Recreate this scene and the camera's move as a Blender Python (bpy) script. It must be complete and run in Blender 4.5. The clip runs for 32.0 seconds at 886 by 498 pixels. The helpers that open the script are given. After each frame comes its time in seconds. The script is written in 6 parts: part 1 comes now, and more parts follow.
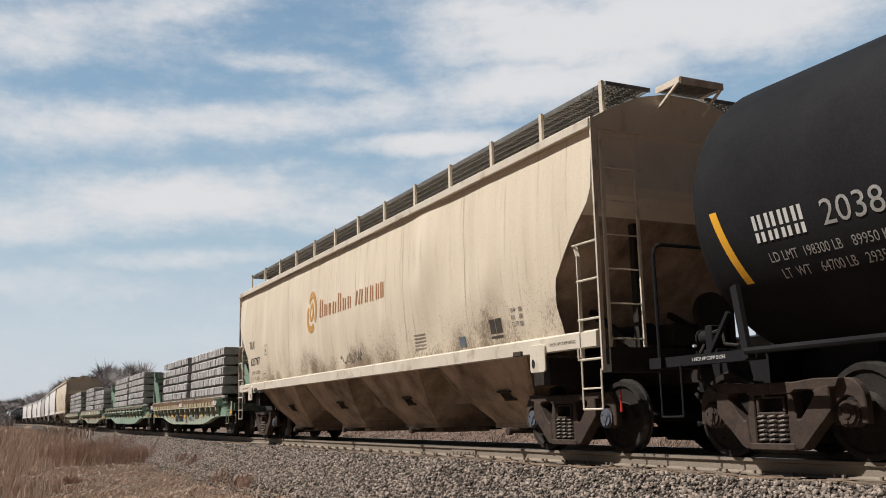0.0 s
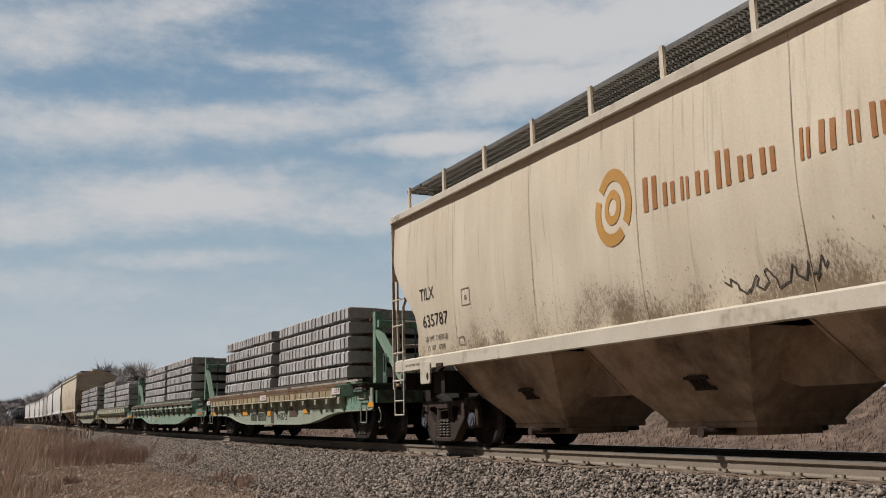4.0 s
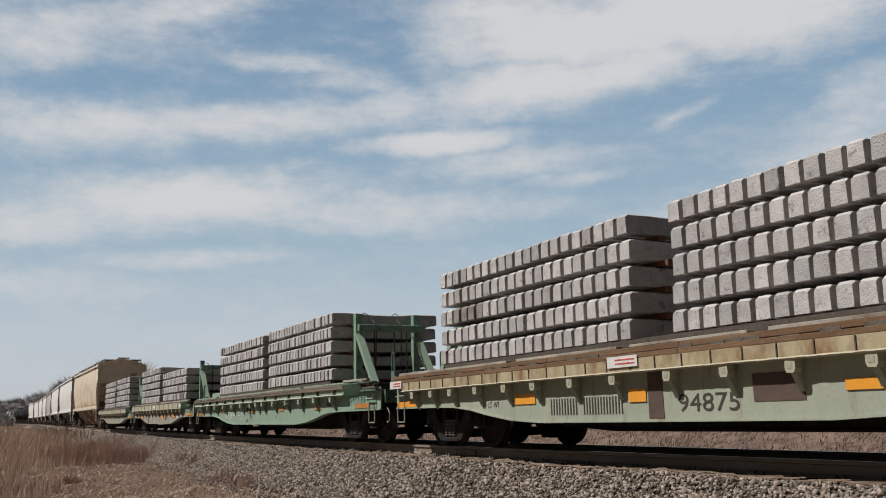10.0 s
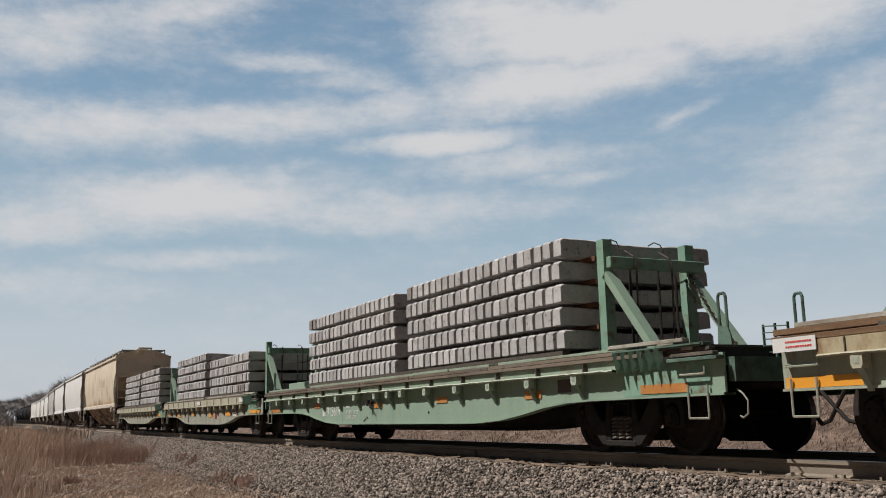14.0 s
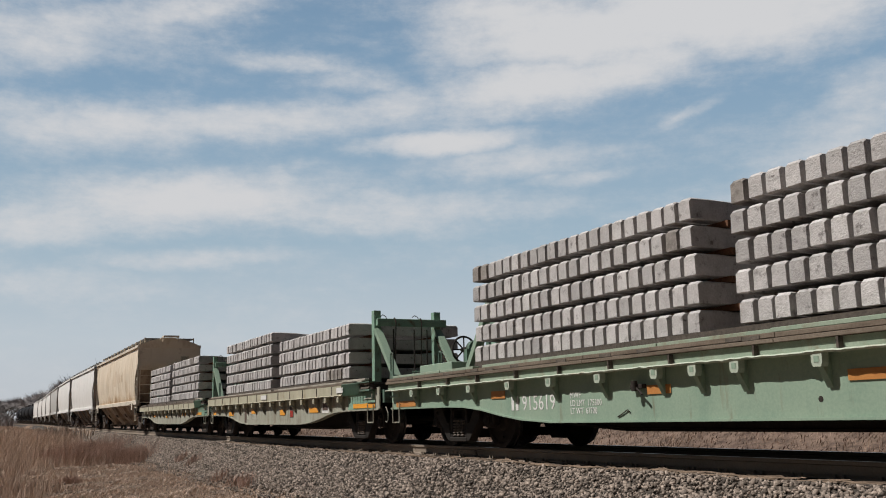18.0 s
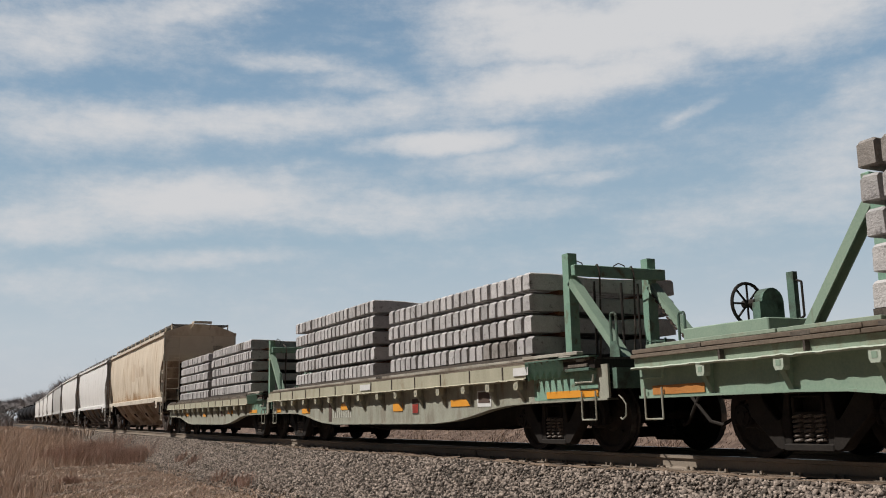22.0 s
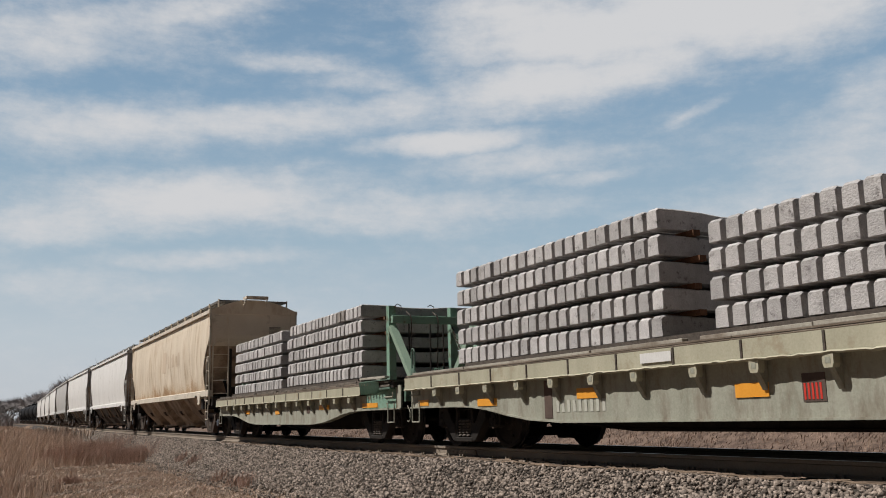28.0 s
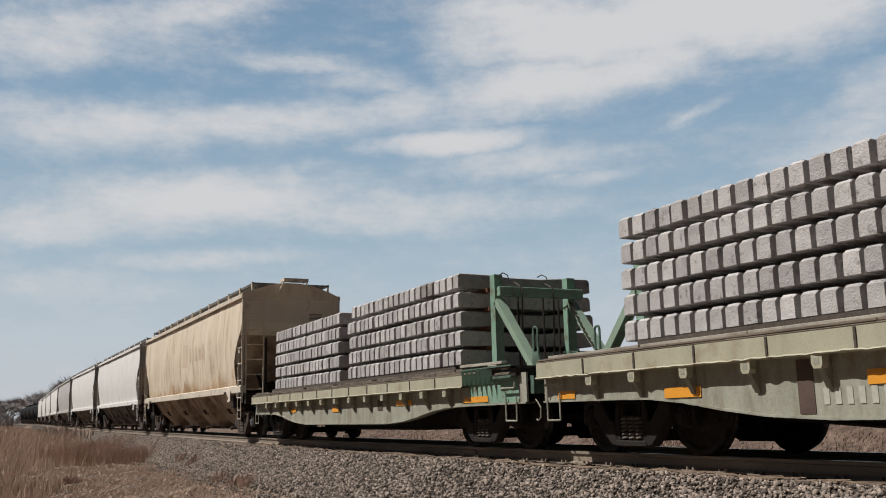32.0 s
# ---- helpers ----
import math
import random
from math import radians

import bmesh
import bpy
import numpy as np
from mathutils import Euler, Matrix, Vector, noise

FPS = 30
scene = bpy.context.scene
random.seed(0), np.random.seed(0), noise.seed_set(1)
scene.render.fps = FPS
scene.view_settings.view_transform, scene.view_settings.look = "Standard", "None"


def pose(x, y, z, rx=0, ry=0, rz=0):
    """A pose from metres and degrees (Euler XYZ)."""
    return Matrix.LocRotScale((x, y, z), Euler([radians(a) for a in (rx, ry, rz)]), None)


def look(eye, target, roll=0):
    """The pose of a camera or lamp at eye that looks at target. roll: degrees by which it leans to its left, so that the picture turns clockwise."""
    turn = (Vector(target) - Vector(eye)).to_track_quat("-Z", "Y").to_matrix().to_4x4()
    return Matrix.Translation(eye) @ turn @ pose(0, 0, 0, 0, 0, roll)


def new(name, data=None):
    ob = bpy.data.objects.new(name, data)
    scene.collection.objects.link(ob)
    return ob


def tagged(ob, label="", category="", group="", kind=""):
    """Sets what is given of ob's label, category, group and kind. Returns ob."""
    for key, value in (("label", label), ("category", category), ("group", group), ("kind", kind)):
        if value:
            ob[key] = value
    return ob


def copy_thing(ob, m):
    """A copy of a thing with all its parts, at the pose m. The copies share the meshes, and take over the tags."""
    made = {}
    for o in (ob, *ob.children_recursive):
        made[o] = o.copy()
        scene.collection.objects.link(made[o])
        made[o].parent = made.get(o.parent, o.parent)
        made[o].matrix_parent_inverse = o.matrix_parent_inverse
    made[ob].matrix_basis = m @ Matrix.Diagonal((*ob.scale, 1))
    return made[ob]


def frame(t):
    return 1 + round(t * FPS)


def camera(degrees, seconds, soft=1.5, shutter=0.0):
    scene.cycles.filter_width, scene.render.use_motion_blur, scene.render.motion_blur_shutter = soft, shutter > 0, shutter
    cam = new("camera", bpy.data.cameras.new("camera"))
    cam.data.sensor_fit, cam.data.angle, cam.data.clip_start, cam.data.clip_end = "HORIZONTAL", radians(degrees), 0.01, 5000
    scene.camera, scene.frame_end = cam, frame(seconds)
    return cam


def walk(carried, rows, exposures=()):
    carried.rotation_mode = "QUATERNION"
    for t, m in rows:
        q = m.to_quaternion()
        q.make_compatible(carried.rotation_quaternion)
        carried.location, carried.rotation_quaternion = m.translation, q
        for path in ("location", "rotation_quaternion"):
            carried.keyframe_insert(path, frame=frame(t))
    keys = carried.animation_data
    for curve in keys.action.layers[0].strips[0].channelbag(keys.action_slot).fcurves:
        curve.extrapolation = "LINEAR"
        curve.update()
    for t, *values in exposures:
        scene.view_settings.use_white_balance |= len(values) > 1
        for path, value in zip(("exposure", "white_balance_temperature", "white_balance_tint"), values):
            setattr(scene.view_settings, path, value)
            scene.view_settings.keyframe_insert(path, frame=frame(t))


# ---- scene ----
cam = camera(51.13, 32.0, soft=1.0)
RAIL_EYE = 0.49
EYE = Vector((0.0, 0.0, RAIL_EYE))
VIEW = pose(0, 0, 0)
ahead = Vector((-0.88151592, 0.43631774, 0.18043421))
right = Vector((0.43942773, 0.89794298, -0.0245292))
above = Vector((0.17272216, -0.05766492, 0.98328115))
VIEW = Matrix((right, above, -ahead)).transposed().to_4x4()
VIEW.translation = EYE
walk(cam, [(0.0, VIEW), (32.0, VIEW)], exposures=[(0.0, 0.26), (1.0, -0.03), (2.0, -0.12), (3.5, -0.11), (6.0, -0.04), (8.0, 0.06), (32.0, 0.06)])

# ---------------------------------------------------------------- light
world = bpy.data.worlds.new("sky")
scene.world = world
world.use_nodes = True
wn = world.node_tree.nodes
sky = wn.new("ShaderNodeTexSky")
sky.sky_type, sky.sun_disc = "NISHITA", False
sky.sun_elevation, sky.sun_rotation = radians(55), radians(195)
sky.air_density, sky.dust_density = 1.0, 1.5
wn["Background"].inputs["Strength"].default_value = 0.010
world.node_tree.links.new(sky.outputs[0], wn["Background"].inputs["Color"])

sun = new("sun", bpy.data.lights.new("sun", "SUN"))
sun.data.energy, sun.data.angle, sun.data.color = 4.35, radians(0.6), (1.0, 0.95, 0.895)
sun.matrix_world = look((-15 * 0.22, -15 * 0.68, 15), (0, 0, 0))

# ---------------------------------------------------------------- the line of the track
CENTRE = 8.16
GAUGE = 0.7525


def track_at(x):
    """Place on the track's centre line at the running length x, with the fall of height and side per metre."""
    d = -x
    if d < 0:
        z, sz = 0.0, 0.0
    elif d < 35:
        z, sz = 0.00011 * d * d, 0.00022 * d
    else:
        z, sz = 0.135 + 0.0077 * (d - 35), 0.0077
    if d < 75:
        y, sy = 0.0, 0.0
    elif d < 205:
        k = (d - 75) / 130
        y, sy = 2.5 * k * k * (3 - 2 * k), 2.5 * 6 * k * (1 - k) / 130
    else:
        y, sy = 2.5 - 0.0075 * (d - 205), -0.0075
    return x, CENTRE + y, z, sy, sz


def track_pose(x):
    px, py, pz, sy, sz = track_at(x)
    return pose(px, py, pz, 0, math.degrees(math.atan(sz)), -math.degrees(math.atan(sy)))


# ---------------------------------------------------------------- materials
def tree_of(name):
    m = bpy.data.materials.new(name)
    m.use_nodes = True
    t = m.node_tree
    return m, t, t.nodes, t.links, t.nodes["Principled BSDF"]


def surf(name, c1, c2, scale=3.0, rough=0.6, bump=0.2, metal=0.0, stretch=(1, 1, 1), grain=40.0, dirt=None, dirt_at=0.58, dirt_soft=0.12,
         dirt_scale=1.2, dirt_stretch=(1, 1, 1), island=0.0, each=0.0, bump_scale=None, spec=0.3, band=None):
    """Two colours mixed by a large and a fine noise, stains of a third colour, and relief."""
    m, t, n, l, b = tree_of(name)
    co = n.new("ShaderNodeTexCoord")
    where = co.outputs["Object"]
    if each:
        shift = n.new("ShaderNodeVectorMath")
        shift.operation = "MULTIPLY_ADD"
        l.new(n.new("ShaderNodeObjectInfo").outputs["Random"], shift.inputs[0])
        shift.inputs[1].default_value = (31.0, 47.0, 23.0)
        l.new(where, shift.inputs[2])
        where = shift.outputs[0]

    def noise_at(sc, st, detail=5, rgh=0.6):
        mp = n.new("ShaderNodeMapping")
        mp.inputs["Scale"].default_value = st
        l.new(where, mp.inputs[0])
        x = n.new("ShaderNodeTexNoise")
        x.inputs["Scale"].default_value, x.inputs["Detail"].default_value, x.inputs["Roughness"].default_value = sc, detail, rgh
        l.new(mp.outputs[0], x.inputs["Vector"])
        return x.outputs["Fac"]

    def mix(f, a, c):
        x = n.new("ShaderNodeMix")
        x.data_type = "RGBA"
        for i, v in ((0, f), (6, a), (7, c)):
            if isinstance(v, (tuple, list)):
                x.inputs[i].default_value = (*v, 1)
            elif isinstance(v, float):
                x.inputs[i].default_value = v
            else:
                l.new(v, x.inputs[i])
        return x.outputs[2]

    def ramp(f, lo, hi):
        x = n.new("ShaderNodeMapRange")
        x.inputs[1].default_value, x.inputs[2].default_value = lo, hi
        l.new(f, x.inputs[0])
        return x.outputs[0]

    big = noise_at(scale, stretch)
    fine = noise_at(grain, (1, 1, 1), 3)
    both = n.new("ShaderNodeMath")
    both.operation = "MULTIPLY_ADD"
    both.inputs[1].default_value = 0.45
    l.new(fine, both.inputs[0])
    half = n.new("ShaderNodeMath")
    half.operation = "MULTIPLY"
    half.inputs[1].default_value = 0.6
    l.new(big, half.inputs[0])
    l.new(half.outputs[0], both.inputs[2])
    col = mix(ramp(both.outputs[0], 0.36, 0.68), c1, c2)
    if dirt:
        stain = noise_at(dirt_scale, dirt_stretch, 7, 0.68)
        col = mix(ramp(stain, dirt_at - dirt_soft, dirt_at + dirt_soft), col, dirt)
    if band:
        # flaking rust that thins out upwards: colour, height at which it ends, amount, colour of the haze round it
        flake, top, amount, haze = band
        wide = noise_at(0.75, (1, 1, 0.8), 4, 0.6)
        chips = noise_at(24, (1.4, 1, 0.7), 5, 0.8)
        sx = n.new("ShaderNodeSeparateXYZ")
        l.new(co.outputs["Object"], sx.inputs[0])
        up = n.new("ShaderNodeMapRange")
        up.inputs[1].default_value, up.inputs[2].default_value = 1.45, top
        up.inputs[3].default_value, up.inputs[4].default_value = amount, -0.42
        l.new(sx.outputs[2], up.inputs[0])
        s1 = n.new("ShaderNodeMath")
        s1.operation = "MULTIPLY_ADD"
        s1.inputs[1].default_value = 1.5
        l.new(wide, s1.inputs[0])
        l.new(up.outputs[0], s1.inputs[2])
        col = mix(ramp(s1.outputs[0], 0.62, 1.35), col, haze)
        s2 = n.new("ShaderNodeMath")
        s2.operation = "MULTIPLY_ADD"
        s2.inputs[1].default_value = 1.0
        l.new(chips, s2.inputs[0])
        l.new(s1.outputs[0], s2.inputs[2])
        col = mix(ramp(s2.outputs[0], 1.30, 1.52), col, flake)
    if island or each:
        if island:
            r = n.new("ShaderNodeNewGeometry").outputs["Random Per Island"]
        else:
            r = n.new("ShaderNodeObjectInfo").outputs["Random"]
        k = n.new("ShaderNodeMapRange")
        amount = island or each
        k.inputs[3].default_value, k.inputs[4].default_value = 1 - amount, 1 + amount
        l.new(r, k.inputs[0])
        hsv = n.new("ShaderNodeHueSaturation")
        l.new(k.outputs[0], hsv.inputs["Value"])
        l.new(col, hsv.inputs["Color"])
        col = hsv.outputs[0]
    l.new(col, b.inputs["Base Color"])
    b.inputs["Roughness"].default_value, b.inputs["Metallic"].default_value = rough, metal
    b.inputs["Specular IOR Level"].default_value = spec
    if bump:
        bp = n.new("ShaderNodeBump")
        bp.inputs["Strength"].default_value, bp.inputs["Distance"].default_value = bump, 0.02
        l.new(noise_at(bump_scale, (1, 1, 1), 4) if bump_scale else both.outputs[0], bp.inputs["Height"])
        l.new(bp.outputs[0], b.inputs["Normal"])
    return m


M_CREAM = surf("cream_paint", (0.62, 0.53, 0.405), (0.75, 0.665, 0.535), 1.0, 0.55, 0.06, stretch=(2.5, 1, 0.35), dirt=(0.24, 0.19, 0.14), dirt_at=0.70,
               dirt_soft=0.13, dirt_scale=2.0, dirt_stretch=(4.5, 1, 0.22), band=((0.23, 0.175, 0.12), 2.75, 0.21, (0.48, 0.41, 0.315)))
M_CREAM_END = surf("cream_end_paint", (0.67, 0.59, 0.48), (0.77, 0.695, 0.58), 1.2, 0.6, 0.06, dirt=(0.20, 0.12, 0.07), dirt_at=0.62)
M_SPECKLE = surf("rust_speckle", (0.27, 0.20, 0.135), (0.38, 0.30, 0.215), 6, 0.8, 0.1)
M_SILL = surf("pale_sill_paint", (0.56, 0.50, 0.41), (0.70, 0.64, 0.54), 1.6, 0.55, 0.05, dirt=(0.22, 0.16, 0.10), dirt_at=0.66, dirt_scale=2.5)
M_CHUTE = surf("rusty_chute_steel", (0.40, 0.295, 0.21), (0.55, 0.435, 0.33), 1.6, 0.75, 0.15, dirt=(0.085, 0.055, 0.04), dirt_at=0.57, dirt_scale=1.3, dirt_soft=0.16)
M_DARKCHUTE = surf("grimy_grey_chute_steel", (0.10, 0.09, 0.083), (0.21, 0.19, 0.175), 1.6, 0.75, 0.15, dirt=(0.05, 0.042, 0.036), dirt_at=0.55, dirt_scale=1.5)
M_YELLOWCREAM = surf("yellowed_cream_paint", (0.62, 0.53, 0.41), (0.75, 0.66, 0.53), 0.9, 0.55, 0.05, stretch=(2.5, 1, 0.4), dirt=(0.42, 0.29, 0.17),
                     dirt_at=0.62, dirt_scale=1.3, dirt_stretch=(2.6, 1, 0.4), band=((0.36, 0.22, 0.11), 2.6, 0.25, (0.50, 0.38, 0.25)))
M_WHITECAR = surf("white_car_paint", (0.70, 0.69, 0.66), (0.80, 0.79, 0.77), 0.9, 0.5, 0.05, stretch=(2, 1, 0.4), dirt=(0.42, 0.40, 0.37), dirt_at=0.68)
M_GREYCAR = surf("grey_car_paint", (0.42, 0.41, 0.39), (0.52, 0.51, 0.49), 0.9, 0.5, 0.05, stretch=(2, 1, 0.4), dirt=(0.30, 0.28, 0.26), dirt_at=0.68)
M_BLACK = surf("black_tank_paint", (0.012, 0.012, 0.013), (0.024, 0.024, 0.026), 1.2, 0.75, 0.03, spec=0.08)
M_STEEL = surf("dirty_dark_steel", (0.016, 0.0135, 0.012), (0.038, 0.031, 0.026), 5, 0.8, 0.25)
M_TRUCK = surf("brown_cast_steel", (0.034, 0.024, 0.019), (0.075, 0.053, 0.042), 6, 0.8, 0.4, dirt=(0.08, 0.06, 0.045), dirt_at=0.62, dirt_scale=4)
M_BLUECAP = surf("blue_grey_bearing_cap", (0.065, 0.073, 0.09), (0.135, 0.148, 0.175), 9, 0.55, 0.1)
M_TREAD = surf("worn_wheel_steel", (0.10, 0.095, 0.09), (0.2, 0.19, 0.18), 8, 0.38, 0.1, 0.8)
M_RAIL = surf("rusty_rail_web", (0.20, 0.165, 0.13), (0.30, 0.25, 0.20), 4, 0.75, 0.2, stretch=(0.3, 1, 1))
M_RAILTOP = surf("polished_rail_head", (0.22, 0.21, 0.20), (0.34, 0.33, 0.31), 6, 0.3, 0.05, 0.9, stretch=(0.2, 3, 1))
M_GREEN = surf("faded_green_paint", (0.21, 0.305, 0.235), (0.295, 0.385, 0.295), 1.3, 0.6, 0.08, stretch=(2, 1, 0.5), dirt=(0.17, 0.10, 0.055), dirt_at=0.72,
               dirt_scale=2.0, dirt_stretch=(3, 1, 0.35))
M_PALEGREEN = surf("weathered_pale_green_paint", (0.285, 0.325, 0.255), (0.385, 0.417, 0.337), 1.1, 0.65, 0.08, stretch=(2, 1, 0.5), dirt=(0.20, 0.135, 0.085),
                   dirt_at=0.67, dirt_scale=1.9, dirt_stretch=(3, 1, 0.35))
M_BRIGHTGREEN = surf("bright_green_paint", (0.16, 0.29, 0.22), (0.26, 0.40, 0.31), 3, 0.6, 0.1, dirt=(0.15, 0.12, 0.08), dirt_at=0.60, dirt_scale=5, dirt_soft=0.07)
M_DARKGREEN = surf("grimy_dark_green_paint", (0.075, 0.135, 0.105), (0.14, 0.22, 0.17), 3, 0.65, 0.1, dirt=(0.05, 0.04, 0.03), dirt_at=0.58, dirt_scale=4)
M_GRIMY = surf("grimy_pale_paint", (0.265, 0.272, 0.217), (0.385, 0.385, 0.322), 1.4, 0.65, 0.08, stretch=(2.5, 1, 0.5), dirt=(0.16, 0.12, 0.085), dirt_at=0.62, dirt_soft=0.14,
                dirt_scale=2.2, dirt_stretch=(2, 1, 0.6))
# truck steel under flat cars, with the shade there put into its colour
M_SHADETRUCK = surf("greasy_cast_steel", (0.011, 0.009, 0.008), (0.028, 0.023, 0.019), 6, 0.8, 0.3)
M_SPRING = surf("spring_steel", (0.10, 0.085, 0.074), (0.19, 0.16, 0.135), 8, 0.6, 0.1)
M_FADEDWHITE = surf("worn_white_paint", (0.40, 0.40, 0.34), (0.50, 0.50, 0.44), 9, 0.7, 0.0)
M_FADEDINK = surf("worn_dark_stencil", (0.20, 0.17, 0.135), (0.32, 0.27, 0.21), 12, 0.7, 0.0)
M_FADED = surf("faded_brown_mark", (0.56, 0.45, 0.33), (0.64, 0.53, 0.41), 3, 0.6, 0.0)
M_TANLIP = surf("rust_streaked_tan_paint", (0.345, 0.29, 0.18), (0.47, 0.41, 0.275), 3.2, 0.7, 0.12, stretch=(2, 1, 0.8), dirt=(0.20, 0.105, 0.05), dirt_at=0.57,
                dirt_scale=2.4, dirt_stretch=(1.5, 1, 0.8))
M_PALELIP = surf("pale_lip_paint", (0.345, 0.33, 0.245), (0.465, 0.445, 0.34), 2.2, 0.7, 0.12, stretch=(2, 1, 0.6), dirt=(0.24, 0.17, 0.10), dirt_at=0.66, dirt_scale=2.4)
M_GREENLIP = surf("green_lip_paint", (0.225, 0.295, 0.225), (0.32, 0.385, 0.30), 2.2, 0.7, 0.12, stretch=(2, 1, 0.6), dirt=(0.20, 0.13, 0.08), dirt_at=0.64, dirt_scale=2.4)
M_DECK = surf("worn_deck_wood", (0.085, 0.073, 0.06), (0.21, 0.18, 0.148), 3, 0.85, 0.3, stretch=(1, 6, 1), dirt=(0.04, 0.033, 0.028), dirt_at=0.6, dirt_scale=3)
M_CONCRETE = surf("tie_concrete", (0.365, 0.352, 0.348), (0.53, 0.515, 0.51), 6, 0.85, 0.9, grain=48, dirt=(0.16, 0.15, 0.145), dirt_at=0.63, dirt_scale=9, dirt_soft=0.06, each=0.20)
M_RUSTWOOD = surf("rust_brown_edge_timber", (0.125, 0.072, 0.04), (0.235, 0.15, 0.088), 2.0, 0.85, 0.25, stretch=(0.35, 5, 5), dirt=(0.10, 0.055, 0.03), dirt_at=0.60, dirt_scale=2.2, dirt_stretch=(0.4, 2, 2))
M_EDGEWOOD = surf("weathered_edge_timber", (0.12, 0.095, 0.07), (0.23, 0.19, 0.15), 2.0, 0.85, 0.25, stretch=(0.35, 5, 5), dirt=(0.07, 0.05, 0.035), dirt_at=0.62, dirt_scale=2.2, dirt_stretch=(0.4, 2, 2))
M_PALEFOOT = surf("chipped_pale_green_edge", (0.36, 0.42, 0.34), (0.50, 0.55, 0.46), 3.0, 0.7, 0.12, dirt=(0.20, 0.13, 0.08), dirt_at=0.64, dirt_scale=3)
M_DUNNAGE = surf("dunnage_wood", (0.10, 0.05, 0.028), (0.20, 0.10, 0.055), 5, 0.9, 0.2)
M_ORANGE = surf("orange_reflector", (0.72, 0.30, 0.03), (0.80, 0.36, 0.05), 6, 0.5, 0.02)
M_RUSTORANGE = surf("faded_orange_reflector", (0.42, 0.17, 0.05), (0.52, 0.24, 0.07), 6, 0.6, 0.02)
M_YELLOW = surf("yellow_reflector", (0.80, 0.40, 0.03), (0.85, 0.45, 0.05), 6, 0.5, 0.02)
M_WHITE = surf("white_paint", (0.62, 0.62, 0.60), (0.72, 0.72, 0.70), 5, 0.6, 0.02)
M_LETTER = surf("dark_lettering", (0.045, 0.04, 0.035), (0.075, 0.065, 0.055), 5, 0.7, 0.0)
M_LOGO = surf("brown_orange_lettering", (0.34, 0.15, 0.06), (0.42, 0.20, 0.08), 5, 0.6, 0.0)
M_LOGO_GOLD = surf("gold_logo_paint", (0.48, 0.25, 0.07), (0.55, 0.31, 0.10), 5, 0.6, 0.0)
M_RED = surf("red_paint", (0.55, 0.04, 0.03), (0.62, 0.06, 0.04), 5, 0.5, 0.0)
M_MAROON = surf("primer_patch", (0.085, 0.06, 0.05), (0.12, 0.085, 0.07), 4, 0.75, 0.05)
M_BLUE = surf("faded_blue_paint", (0.10, 0.13, 0.16), (0.14, 0.17, 0.2), 5, 0.6, 0.0)
M_GRATING = surf("dull_galvanised_grating", (0.13, 0.125, 0.12), (0.22, 0.215, 0.205), 9, 0.6, 0.2, 0.3)
# bed below the loose stones: shade of the gaps is put into its colour
M_BALLAST_SHADE = surf("ballast_bed", (0.022, 0.018, 0.015), (0.085, 0.07, 0.058), 22, 0.9, 1.0, grain=55, dirt=(0.05, 0.045, 0.04), dirt_at=0.62, dirt_scale=24, dirt_soft=0.05)
M_STONE = surf("ballast_stone", (0.122, 0.098, 0.080), (0.315, 0.26, 0.22), 14, 0.85, 0.3, island=0.75)
M_DIRT = surf("dry_dirt_and_thatch", (0.16, 0.108, 0.075), (0.30, 0.22, 0.155), 2.2, 0.95, 1.0, grain=30, dirt=(0.13, 0.075, 0.05), dirt_at=0.55, dirt_scale=0.9)
M_GRASS = surf("dry_grass_blade", (0.36, 0.26, 0.205), (0.60, 0.475, 0.385), 0.5, 0.9, 0.0, island=0.5)
M_REDGRASS = surf("reddish_dry_grass_blade", (0.26, 0.165, 0.13), (0.45, 0.315, 0.255), 0.7, 0.9, 0.0, island=0.45)
M_BRUSH = surf("bare_brush_twig", (0.25, 0.23, 0.23), (0.38, 0.355, 0.35), 1, 0.9, 0.0, island=0.35)
M_BARK = surf("grey_bark", (0.09, 0.08, 0.07), (0.16, 0.14, 0.12), 4, 0.9, 0.3)
M_OLDTIE = surf("old_track_tie_wood", (0.05, 0.042, 0.035), (0.12, 0.10, 0.085), 4, 0.9, 0.4, stretch=(5, 1, 5))
M_STRAY = surf("tan_gravel", (0.17, 0.125, 0.097), (0.34, 0.265, 0.21), 14, 0.9, 0.3, island=0.6)
M_SPLINTER = surf("splintered_wood", (0.085, 0.06, 0.043), (0.22, 0.16, 0.115), 5, 0.9, 0.1, island=0.4)
M_SKID = surf("grey_weathered_plank", (0.24, 0.225, 0.19), (0.46, 0.43, 0.37), 2, 0.9, 0.3, stretch=(0.3, 4, 4), dirt=(0.14, 0.10, 0.07), dirt_at=0.6, dirt_scale=2.5)
M_BANKGRASS = surf("matted_brown_grass_blade", (0.14, 0.09, 0.066), (0.34, 0.25, 0.19), 0.9, 0.9, 0.0, island=0.65)
M_SEAM = surf("stained_weld_seam", (0.30, 0.24, 0.175), (0.52, 0.44, 0.33), 3, 0.7, 0.0, stretch=(1, 1, 0.5))
M_OLDCONCRETE = surf("weathered_tie_concrete", (0.20, 0.185, 0.17), (0.33, 0.305, 0.285), 7, 0.9, 0.6, grain=60, dirt=(0.12, 0.105, 0.095), dirt_at=0.6, dirt_scale=9, each=0.12)
